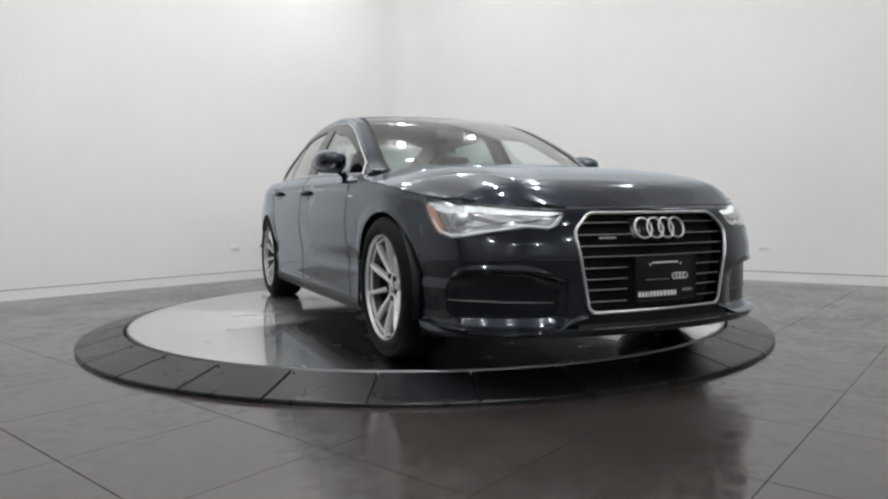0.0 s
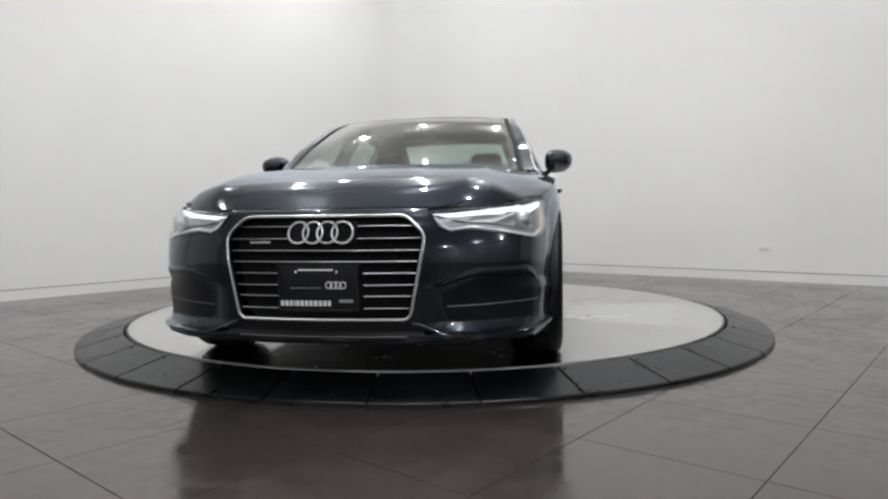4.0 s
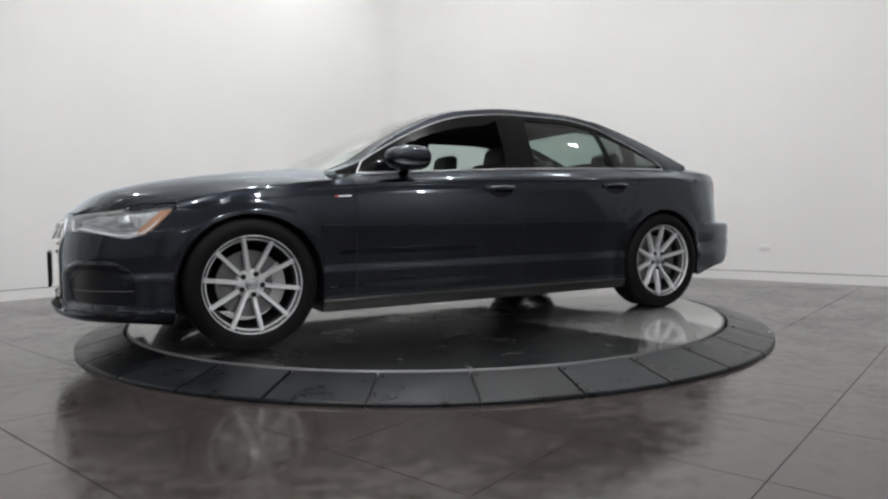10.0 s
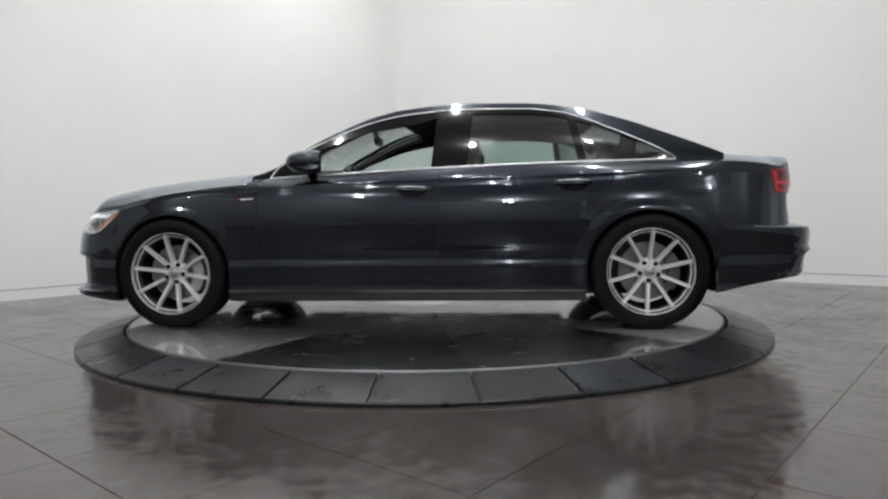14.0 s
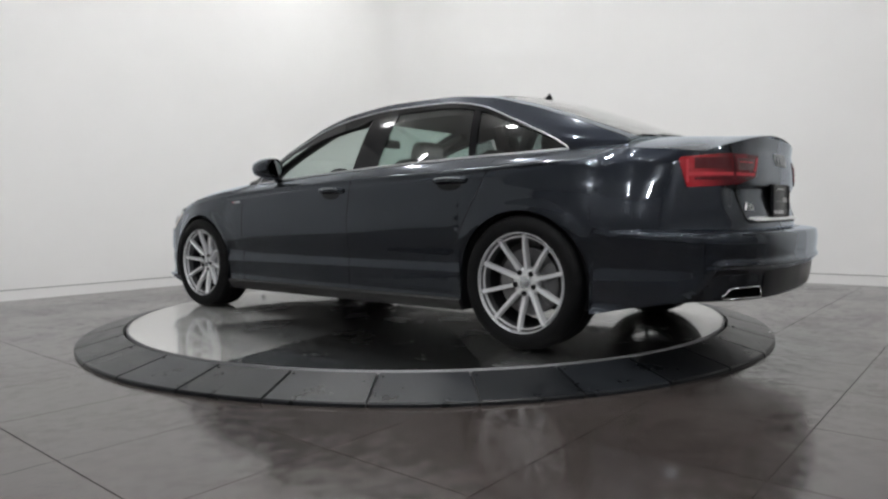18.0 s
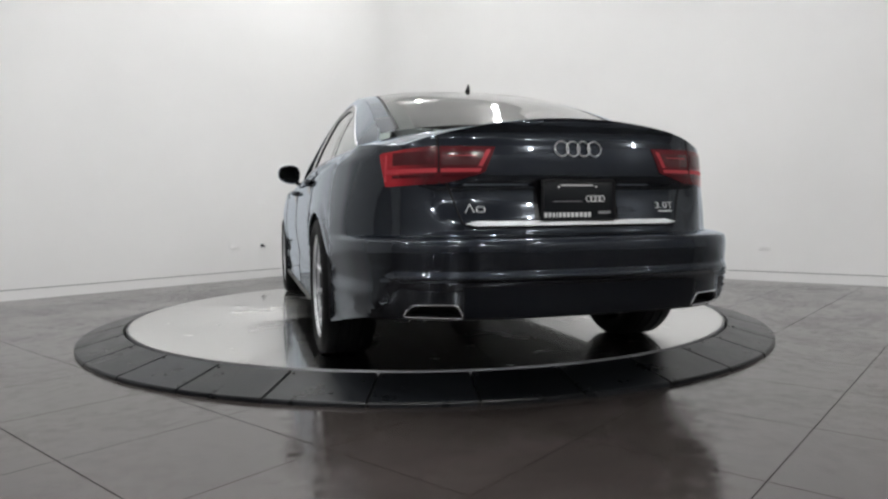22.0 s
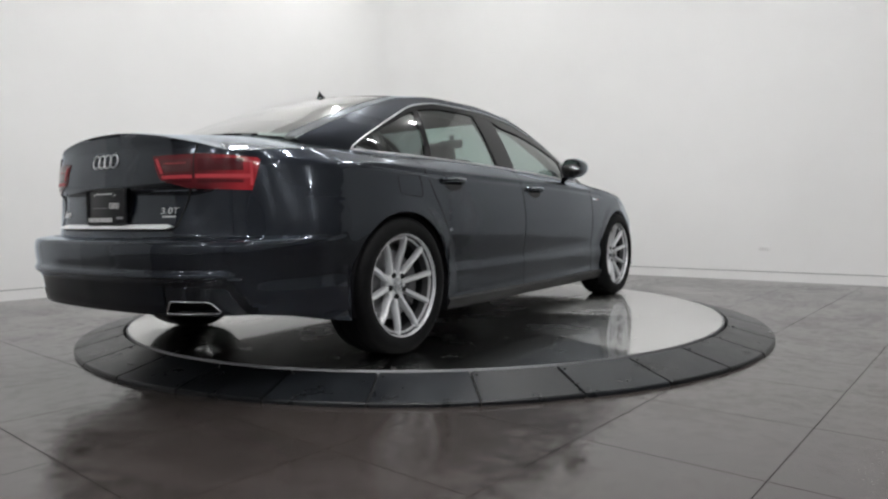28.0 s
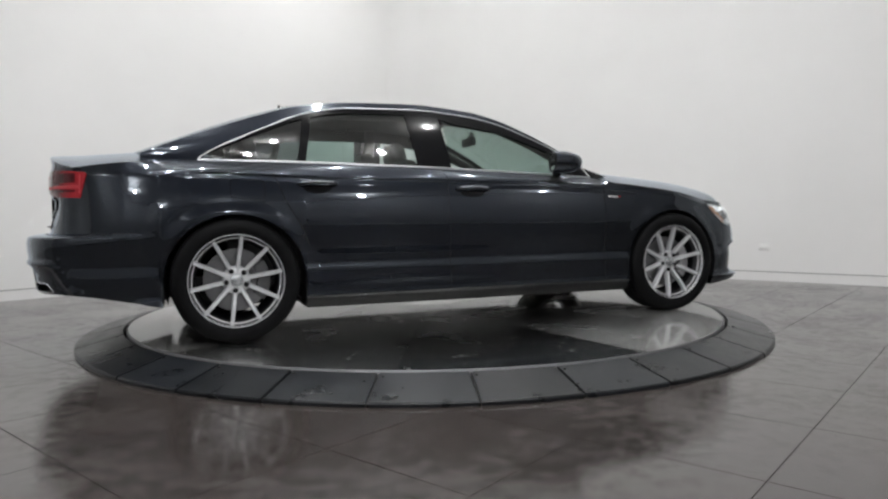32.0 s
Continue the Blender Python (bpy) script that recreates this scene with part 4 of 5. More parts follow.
def tail(y, z, off=0.0):
    v = at(sr(abs(y)), z, off)
    return Vector((v.x, math.copysign(v.y, y) if y else 0.0, v.z))


def rounded(poly, r, n=4):
    """Rounds the corners of an outline of (a, b) pairs."""
    res = []
    m = len(poly)
    for i in range(m):
        p, c, q = Vector(poly[i - 1]), Vector(poly[i]), Vector(poly[(i + 1) % m])
        d1, d2 = (p - c), (q - c)
        k = min(r, d1.length * 0.45, d2.length * 0.45)
        a, b = c + d1.normalized() * k, c + d2.normalized() * k
        for j in range(n + 1):
            t = j / n
            w = a * (1 - t) ** 2 + c * 2 * t * (1 - t) + b * t * t
            res.append((w.x, w.y))
    return res


def dense(loop, step=0.02, closed=True):
    res = []
    m = len(loop)
    for i in range(m if closed else m - 1):
        a, b = Vector(loop[i]), Vector(loop[(i + 1) % m])
        k = max(1, int((b - a).length / step))
        res += [tuple(a + (b - a) * j / k) for j in range(k)]
    if not closed:
        res.append(tuple(loop[-1]))
    return res


GR = [(-0.340, 0.684), (0.340, 0.684), (0.414, 0.612), (0.355, 0.298), (0.335, 0.281), (-0.335, 0.281), (-0.355, 0.298), (-0.414, 0.612)]


def gr_half(z):
    if z > 0.612:
        return 0.414 - (z - 0.612)
    return 0.355 + (z - 0.298) * (0.059 / 0.314)


def rings(name, place, radius, pitch, tube, n, material, parent, label):
    """Four linked rings, drawn as plain rings side by side; place(a, b) lies on the surface."""
    e = part(name, box_bm(-1e-4, 1e-4, -1e-4, 1e-4, -1e-4, 1e-4), material, parent, label)
    e.data = bpy.data.meshes.new(name)
    bm = bmesh.new()
    for k in range(n):
        c = (k - (n - 1) / 2) * pitch
        pts = [place(c + radius * math.cos(2 * math.pi * j / 36), radius * math.sin(2 * math.pi * j / 36)) for j in range(36)]
        tube_bm(pts, tube, 8, closed=True, bm=bm, up=(1, 0, 0))
    e.data = finish(bm, name, material)
    return e


def front():
    g = part("grille", grid_bm(lambda a, b: nose((a * 2 - 1) * gr_half(0.275 + 0.41 * b), 0.275 + 0.41 * b, -0.055), 40, 16), M_DARK, CAR, "black hexagonal grille with chrome slats")
    loop = dense(rounded(GR, 0.03), 0.015)
    part("grille_frame", tube_bm([nose(y, z, 0.004) for y, z in loop], 0.0063, 8, closed=True, up=(1, 0, 0)), M_SATIN, g, "chrome surround")
    wallbm = bmesh.new()
    a = [wallbm.verts.new(nose(y, z, 0.002)) for y, z in loop]
    b = [wallbm.verts.new(nose(y * 0.98, 0.48 + (z - 0.48) * 0.98, -0.06)) for y, z in loop]
    for k in range(len(loop)):
        wallbm.faces.new((a[k], a[(k + 1) % len(loop)], b[(k + 1) % len(loop)], b[k]))
    part("grille_wall", wallbm, M_GLOSSBLACK, g)
    for i, z in enumerate((0.644, 0.596, 0.550, 0.507, 0.461, 0.415, 0.372, 0.324)):
        h = gr_half(z) - 0.012
        gap = 0.146 if i < 2 else (0.172 if i > 3 else 0.0)
        for y0, y1 in ([(-h, h)] if not gap else [(-h, -gap), (gap, h)]):
            pts = [nose(y0 + (y1 - y0) * k / 24, z, -0.010) for k in range(25)]
            part("slat", tube_bm(pts, 0.0023, 6, flat=0.9), M_SLAT, g)

            def blade(u, v, y0=y0, y1=y1, z=z):
                return nose(y0 + (y1 - y0) * u, z - 0.0045, -0.010 - 0.05 * v)
            part("blade", grid_bm(blade, 12, 1), M_DARK, g)
    part("emblem_backing", grid_bm(lambda u, v: nose(-0.144 + 0.288 * u, 0.578 + 0.085 * v, -0.012), 12, 4), M_GLOSSBLACK, g)
    rings("emblem", lambda p, q: nose(p, 0.620 + q, 0.010), 0.0415, 0.0610, 0.0043, 4, M_SATIN, g, "four chrome rings")
    part("script_badge", box_bm(2.312, 2.316, -0.300, -0.215, 0.578, 0.586, 0.001), M_SATIN, g, "small satin bar")
    # front plate
    fx = nose(0.0, 0.415, 0.0).x + 0.022
    pl = part("front_plate", box_bm(fx - 0.012, fx, -0.160, 0.160, 0.320, 0.505, 0.005), M_PLATE, CAR, "black dealer plate with white print")
    part("plate_frame", tube_bm([(fx + 0.001, y, z) for y, z in dense(rounded([(-0.158, 0.322), (0.158, 0.322), (0.158, 0.503), (-0.158, 0.503)], 0.012))], 0.0045, 6, closed=True, up=(1, 0, 0)), M_BLACK, pl)
    plate_print(pl, lambda y, z: Vector((fx + 0.0015, y, z)), 1, 0.4125)
    # lower dark band and lip
    part("lower_intake", grid_bm(lambda u, v: nose((-0.36 - 0.05 * (1 - v)) * (1 - 2 * u), 0.221 + 0.056 * v, 0.003), 30, 4), M_SEAL, FBUMP, "black lower grille")
    part("lip_line", tube_bm([nose(-0.34 + 0.68 * k / 30, 0.2185, 0.002) for k in range(31)], 0.0022, 6), M_CALIPER, FBUMP)
    # side intakes
    for sg in (1, -1):
        pc = copies(INTAKE, off=-0.003, lip=0.008)
        it = part("air_intake", pc if sg > 0 else mirror_bm(pc), M_INTAKE, FBUMP, "satin black blanked intake")
        s0, s1 = sf(0.50), sx_exact(2.012)
        pts = [at(s0 + (s1 - s0) * k / 20, 0.326 + 0.008 * k / 20, -0.0015) for k in range(21)]
        part("intake_blade", tube_bm([(p.x, p.y * sg, p.z) for p in pts], 0.0026, 6), M_CALIPER, it)

        line = []
        for k in range(41):
            u = k / 40
            s = sf(0.435) + (sx_exact(1.99) - sf(0.435)) * u
            line.append((s, brow_z(py(s)) - 0.035 * smooth(0.72, 1.0, u)))

        def brow(u, v, sg=sg, line=line):
            k = min(39, int(u * 40))
            f = u * 40 - k
            s = line[k][0] * (1 - f) + line[k + 1][0] * f
            z = line[k][1] * (1 - f) + line[k + 1][1] * f
            a, b = line[max(0, k - 1)], line[min(40, k + 2)]
            L = math.hypot(b[0] - a[0], b[1] - a[1])
            ns, nz = -(b[1] - a[1]) / L, (b[0] - a[0]) / L
            prof = curve((0.0, 0.004), (0.12, 0.013), (0.25, 0.0145), (0.5, 0.009), (0.8, 0.002), (1.0, -0.003))
            e = smooth(0, 0.35, u) * (1 - smooth(0.68, 1.0, u))
            w = 0.040 * (v - 0.35)
            p = at(s + ns * w, z + nz * w, prof(v) * e - 0.002 * (1 - e))
            return Vector((p.x, p.y * sg, p.z))
        bm = grid_bm(brow, 60, 10)
        bmesh.ops.recalc_face_normals(bm, faces=bm.faces[:])
        part("intake_brow", bm, M_PAINT, FBUMP, angle=80)

        def wing(u, v, sg=sg):
            s0, s1 = sf(0.36), sx_exact(1.88)
            s = s0 + (s1 - s0) * u
            z = 0.216 + 0.040 * (1 - smooth(0, 0.2, u)) + 0.010 * smooth(0.90, 1.0, u) + 0.024 * v
            prof = curve((0.0, 0.0), (0.15, 0.011), (0.3, 0.013), (0.5, 0.010), (0.75, 0.0), (1.0, -0.012))
            p = at(s, z, prof(v))
            return Vector((p.x, p.y * sg, p.z))
        bm = grid_bm(wing, 40, 8)
        bmesh.ops.recalc_face_normals(bm, faces=bm.faces[:])
        part("splitter_blade", bm, M_PAINT, FBUMP)


def plate_print(parent, put, sgn, zc):
    """White bars and rings where a plate's print stands; sgn: +1 when read with y to the right."""
    def bar(name, y0, y1, z0, z1, m):
        bm = bmesh.new()
        ys = (y0, y1) if sgn > 0 else (-y0, -y1)
        bm.faces.new([bm.verts.new(put(y, zc + z)) for y, z in ((ys[0], z0), (ys[1], z0), (ys[1], z1), (ys[0], z1))])
        part(name, bm, m, parent, smooth=False)
    bar("print_bar", -0.078, 0.062, 0.062, 0.068, M_WHITE_INK)
    for y in (-0.092, 0.072):
        bar("print_mark", y, y + 0.008, 0.054, 0.062, M_WHITE_INK)
    bar("print_bar", -0.110, 0.012, -0.006, -0.003, mat_grey())
    rings("print_rings", lambda a, b: put((0.072 + a) * (1 if sgn > 0 else -1), zc + 0.006 + b), 0.0125, 0.0185, 0.0018, 4, M_WHITE_INK, parent, "white printed rings")
    x = -0.150
    for w in (0.013, 0.014, 0.011, 0.006, 0.012, 0.014, 0.013, 0.014, 0.015, 0.014, 0.014, 0.012):
        bar("print_bar", x, x + w, -0.074, -0.053, M_WHITE_INK)
        x += w + 0.0045
    bar("print_bar", 0.085, 0.140, -0.060, -0.048, mat_grey())


_grey = []


def mat_grey():
    if not _grey:
        _grey.append(mat("grey_print", (0.25, 0.25, 0.26), 0.5))
    return _grey[0]


front()


# ---- lamps ----
def headlamps():
    for sg in (1, -1):
        def fin(bm):
            return bm if sg > 0 else mirror_bm(bm)

        def pt(s, z, off):
            p = at(s, z, off)
            return Vector((p.x, p.y * sg, p.z))
        house = part("headlamp", fin(copies(HL, off=-0.040, groove=0.003, lip=-0.038)), M_SILVERPL, CAR, "clear headlamp with a lit white LED strip")
        part("lens", fin(copies(HL, off=0.003, lip=0.006)), M_LENS, house, "clear lens")
        s0, s1 = sf(0.45), sx_exact(1.835)
        n = 40

        def top(s):
            return 0.689 + 0.050 * (0.35 * smooth(s0, s1, s) + 0.65 * (s - s0) / (s1 - s0))
        led = bmesh.new()
        n = 120
        for k in range(n):
            sa, sb = s0 + (s1 - s0) * k / n, s0 + (s1 - s0) * (k + 0.94) / n
            u = (k + 0.5) / n
            w = (0.014 + 0.020 * smooth(0.2, 0.75, u)) * smooth(0, 0.10, u) * (1 - 0.45 * smooth(0.84, 1.0, u)) + 0.003
            a, b = pt(sa, top(sa) - 0.003, -0.009), pt(sb, top(sb) - 0.003, -0.009)
            x = min(a.x, b.x) + 0.002
            led.faces.new([led.verts.new(p) for p in ((x, a.y, a.z), (x, b.y, b.z), (x, b.y, b.z - w), (x, a.y, a.z - w))])
        part("led_strip", led, M_DRL, house, "lit white LED strip")
        low = [pt(s, z, -0.010) for s, z in ((sf(0.455), 0.672), (sf(0.49), 0.640), (sf(0.515), 0.625), (sf(0.60), 0.634), (sf(0.67), 0.624), (sx_exact(2.09), 0.601), (sx_exact(2.03), 0.597), (sx_exact(1.96), 0.615), (sx_exact(1.91), 0.655), (sx_exact(1.86), 0.710))]
        part("lower_bar", tube_bm(low, 0.0062, 8), M_DRL2, house, "dim white light guide")
        dk = []
        for u, v in ((sf(0.52), 0.668), (sf(0.66), 0.690), (sx_exact(2.06), 0.694), (sx_exact(1.99), 0.690), (sx_exact(1.99), 0.632), (sx_exact(2.06), 0.622), (sf(0.70), 0.650), (sf(0.58), 0.655)):
            dk.append(pt(u, v, -0.028))
        bm = bmesh.new()
        bm.faces.new([bm.verts.new(p) for p in dk])
        part("bezel", bm, M_LAMPGREY, house, smooth=False)
        c = pt(sx_exact(2.065), 0.658, -0.022)
        dome = lathe_bm([(0.040, -0.012), (0.036, 0.0), (0.028, 0.010), (0.015, 0.017), (0.0005, 0.019)], 28)
        d = Vector((0.80, 0.60 * sg, 0)).normalized()
        q = Vector((0, 1, 0)).rotation_difference(d).to_matrix()
        for v in dome.verts:
            v.co = c + q @ v.co
        part("projector", dome, M_SILVERPL, house, "round projector lens")
        am = bmesh.new()
        am.faces.new([am.verts.new(pt(sx_exact(x), z, -0.004)) for x, z in ((1.828, 0.726), (1.880, 0.722), (1.985, 0.630), (1.992, 0.602), (1.955, 0.608), (1.902, 0.648), (1.842, 0.708))])
        part("side_marker", am, M_AMBER, house, "amber side marker", smooth=False)


headlamps()


def taillamps():
    for sg in (1, -1):
        def fin(bm):
            return bm if sg > 0 else mirror_bm(bm)

        def strip(sa, sb, za, zb, off, n=20):
            def fn(a, b):
                s = sa + (sb - sa) * a
                z0, z1 = za(s) if callable(za) else za, zb(s) if callable(zb) else zb
                p = at(s, z0 + (z1 - z0) * b, off)
                return Vector((p.x, p.y * sg, p.z))
            return grid_bm(fn, n, 2)
        lamp = part("tail_lamp", fin(copies(TL, off=0.004, lip=0.02)), M_RED, CAR, "red wrap-round tail lamp, dimly lit")
        X = sx_exact

        def slant(z):
            """The inner end leans: further in at the top."""
            return 0.425 - 0.062 * (z - 0.82) / 0.11

        def field(y0, z0, z1, off, cut=0.0, n=16):
            def fn(a, b):
                z = z0 + (z1 - z0) * b
                y1 = slant(z) + cut
                p = at(sr(y0 + (y1 - y0) * a), z, off)
                return Vector((p.x, p.y * sg, p.z))
            return grid_bm(fn, n, 3)
        part("dark_field", strip(X(-2.325), sr(0.604), 0.876, 0.926, 0.0055), M_REDDARK, lamp, "darker red upper field")
        part("dark_field", field(0.574, 0.872, 0.924, 0.0055, 0.030), M_REDBROWN, lamp, "dark red-brown inner field")
        part("dark_field", strip(X(-2.325), sr(0.604), 0.826, 0.838, 0.0055), M_REDDARK, lamp, "darker red lower field")
        part("dark_field", field(0.574, 0.828, 0.838, 0.0055, 0.022), M_REDDARK, lamp, "darker red lower field")
        part("light_bar", strip(X(-2.285), sr(0.594), 0.845, 0.861, 0.0065, 30), M_REDGLOW, lamp, "lit red light bar")
        part("light_bar", field(0.580, 0.845, 0.859, 0.0065, 0.006), M_REDGLOW, lamp, "lit red light bar")
        part("light_bar", strip(X(-2.285), X(-2.297), 0.815, 0.918, 0.0065, 6), M_REDGLOW, lamp, "lit red outer light guide")
        part("light_bar", grid_bm(lambda a, b: (lambda p: Vector((p.x, p.y * sg, p.z)))(at(sr(slant(0.866 + 0.064 * b) + 0.026 - 0.018 * a), 0.866 + 0.064 * b, 0.0065)), 2, 6), M_REDGLOW, lamp, "lit red inner light guide")
        part("reflex_line", field(0.55, 0.906, 0.909, 0.0075, 0.052), M_REDGLOW, lamp)
        part("lamp_gap", strip(sr(0.590), sr(0.584), 0.80, 0.948, 0.0075, 2), M_DARK, lamp)


taillamps()


# ---- the tail ----
def letter(text, size, put, parent, name, label, material):
    """Raised characters, laid out by put(a, b, h)."""
    cu = bpy.data.curves.new(name, "FONT")
    cu.body, cu.size, cu.extrude, cu.align_x = text, size, 0.0015, "CENTER"
    tmp = bpy.data.objects.new(name, cu)
    scene.collection.objects.link(tmp)
    me = bpy.data.meshes.new_from_object(tmp.evaluated_get(bpy.context.evaluated_depsgraph_get()))
    bpy.data.objects.remove(tmp)
    for v in me.vertices:
        v.co = put(v.co.x, v.co.y, v.co.z)
    me.materials.clear()
    me.materials.append(material)
    return part(name, me, None, parent, label)


def rear():
    rings("emblem", lambda p, q: tail(p, 0.936 + q, 0.005), 0.0290, 0.0490, 0.0032, 4, M_SATIN, LIDOB, "four chrome rings")
    px0 = tail(0, 0.73, 0.0).x - 0.020
    pl = part("rear_plate", box_bm(px0, px0 + 0.012, -0.158, 0.158, 0.656, 0.814, 0.005), M_PLATE, CAR, "black dealer plate with white print")
    part("plate_frame", tube_bm([(px0 - 0.001, y, z) for y, z in dense(rounded([(-0.156, 0.658), (0.156, 0.658), (0.156, 0.812), (-0.156, 0.812)], 0.012))], 0.0045, 6, closed=True, up=(1, 0, 0)), M_BLACK, pl)
    plate_print(pl, lambda y, z: Vector((px0 - 0.0015, y, 0.735 + (z - 0.735) * 0.90)), -1, 0.735)
    # flat black patch round the plate, painted for its recess's shade
    part("plate_recess", grid_bm(lambda u, v: tail(-0.185 + 0.37 * u, 0.655 + 0.158 * v, 0.003), 16, 6), M_GLOSSBLACK, LIDOB)
    # bright strip along the lid's lower edge
    bm = bmesh.new()
    rows = []
    for k in range(61):
        y = 0.478 * (1 - 2 * k / 60)
        h = 0.010 * (1 - 0.9 * smooth(0.9, 1.0, abs(1 - 2 * k / 60)))
        rows.append([bm.verts.new(tail(y, 0.6475 + dz * h, o)) for dz, o in ((-1, 0.006), (-0.85, 0.020), (0.8, 0.003), (1, 0.001))])
    for p, q in zip(rows, rows[1:]):
        for j in range(3):
            bm.faces.new((p[j], p[j + 1], q[j + 1], q[j]))
    part("lid_strip", bm, M_STRIP, LIDOB, "bright chrome strip")
    # model badge as plain bars, engine badge
    for loop, shut in (([(0.480, 0.690), (0.460, 0.722), (0.440, 0.690)], False), (rounded([(0.430, 0.692), (0.398, 0.692), (0.398, 0.712), (0.430, 0.712)], 0.010), True)):
        part("badge_shape", tube_bm([tail(y, z, 0.004) for y, z in loop], 0.0034, 6, closed=shut, up=(1, 0, 0)), M_SATIN, LIDOB, "plain satin badge shape")
    letter("3.0T", 0.038, lambda a, b, h: tail(-0.435 - a * 1.65, 0.701 + b, 0.002 + h), LIDOB, "engine_badge", "raised satin characters", M_SATIN)
    part("badge_bar", grid_bm(lambda u, v: tail(-0.395 - 0.085 * u, 0.686 + 0.007 * v, 0.003), 4, 1), M_SATIN, LIDOB)
    for sg in (1, -1):
        def edge(y, z, off=0.0, sg=sg):
            p = tail(y, z, off)
            return Vector((p.x, p.y * sg, p.z))
        loop = dense(rounded([(0.532, 0.348), (0.685, 0.346), (0.700, 0.340), (0.728, 0.304), (0.722, 0.298), (0.512, 0.297), (0.508, 0.305)], 0.015), 0.01)
        ex = part("exhaust_trim", tube_bm([edge(y, z, 0.004) for y, z in loop], 0.0036, 8, closed=True, up=(1, 0, 0)), M_CHROME, RBUMP, "chrome exhaust surround")
        bm = bmesh.new()
        a = [bm.verts.new(edge(y, z, 0.0)) for y, z in loop]
        b = [bm.verts.new(edge(y, z, -0.09)) for y, z in loop]
        for k in range(len(loop)):
            bm.faces.new((a[k], a[(k + 1) % len(loop)], b[(k + 1) % len(loop)], b[k]))
        bm.faces.new(b)
        part("exhaust_pipe", bm, M_BLACK, ex, "black inside")
    part("diffuser", grid_bm(lambda u, v: tail(-0.505 + 1.01 * u, 0.297 + 0.122 * v, 0.0015 + 0.002 * math.sin(math.pi * v)), 30, 6), M_INTAKE, RBUMP, "satin black lower panel")
    part("step_line", tube_bm([tail(-0.72 + 1.44 * k / 60, 0.600, -0.02) for k in range(61)], 0.004, 6), M_BLACK, RBUMP)


rear()


# ---- sides: mirrors, handles, badges, aerial ----
def mirror(sg):
    e = part("door_mirror", box_bm(0, 1, 0, 1, 0, 1), M_PAINT, CAR)
    bm = bmesh.new()
    bmesh.ops.create_uvsphere(bm, u_segments=28, v_segments=18, radius=1.0)
    for v in bm.verts:
        x, y, z = [math.copysign(abs(c) ** 0.78, c) for c in v.co]
        y2 = y * (1 + 0.0 * x)
        k = 1 - 0.16 * y * (1 if y > 0 else 0.6)
        fx = x if x > 0 else max(x, -0.5)
        v.co = Vector((0.552 + 0.138 * fx - 0.020 * y, (0.950 + 0.102 * y2), 1.012 + 0.072 * z * k * (1 - 0.16 * max(0.0, fx)) + 0.004 * y))
    for v in bm.verts:
        v.co.y *= sg
    bmesh.ops.recalc_face_normals(bm, faces=bm.faces[:])
    e.data = finish(bm, "door_mirror", M_PAINT)

    def disc(a, b):
        t = 2 * math.pi * a
        return Vector((0.477 - 0.02 * b * math.cos(t), sg * (0.950 + 0.086 * b * math.cos(t)), 1.010 + 0.057 * b * math.sin(t)))
    part("mirror_glass", grid_bm(disc, 28, 4), M_MIRROR, e, "mirror glass")
    part("mirror_rim", tube_bm([disc(k / 32, 1.06) for k in range(32)], 0.006, 6, closed=True, up=(1, 0, 0)), M_GLOSSBLACK, e, "gloss black mirror rim")
    part("mirror_foot", tube_bm([(0.56, sg * 0.80, 0.930), (0.55, sg * 0.86, 0.936), (0.545, sg * 0.905, 0.965), (0.54, sg * 0.93, 0.985)], 0.030, 10, flat=0.55), M_GLOSSBLACK, e, "gloss black mirror foot")
    part("mirror_lower", tube_bm([(0.535, sg * 0.875, 0.972), (0.53, sg * 0.94, 0.966), (0.525, sg * 1.01, 0.975)], 0.034, 10, flat=0.35), M_GLOSSBLACK, e)
    for ob in [e] + list(e.children):
        for v in ob.data.vertices:
            v.co.x = 0.565 + (v.co.x - 0.55)
            v.co.y = sg * (0.80 + (abs(v.co.y) - 0.80) * 0.84)


for side_sign in (1, -1):
    mirror(side_sign)


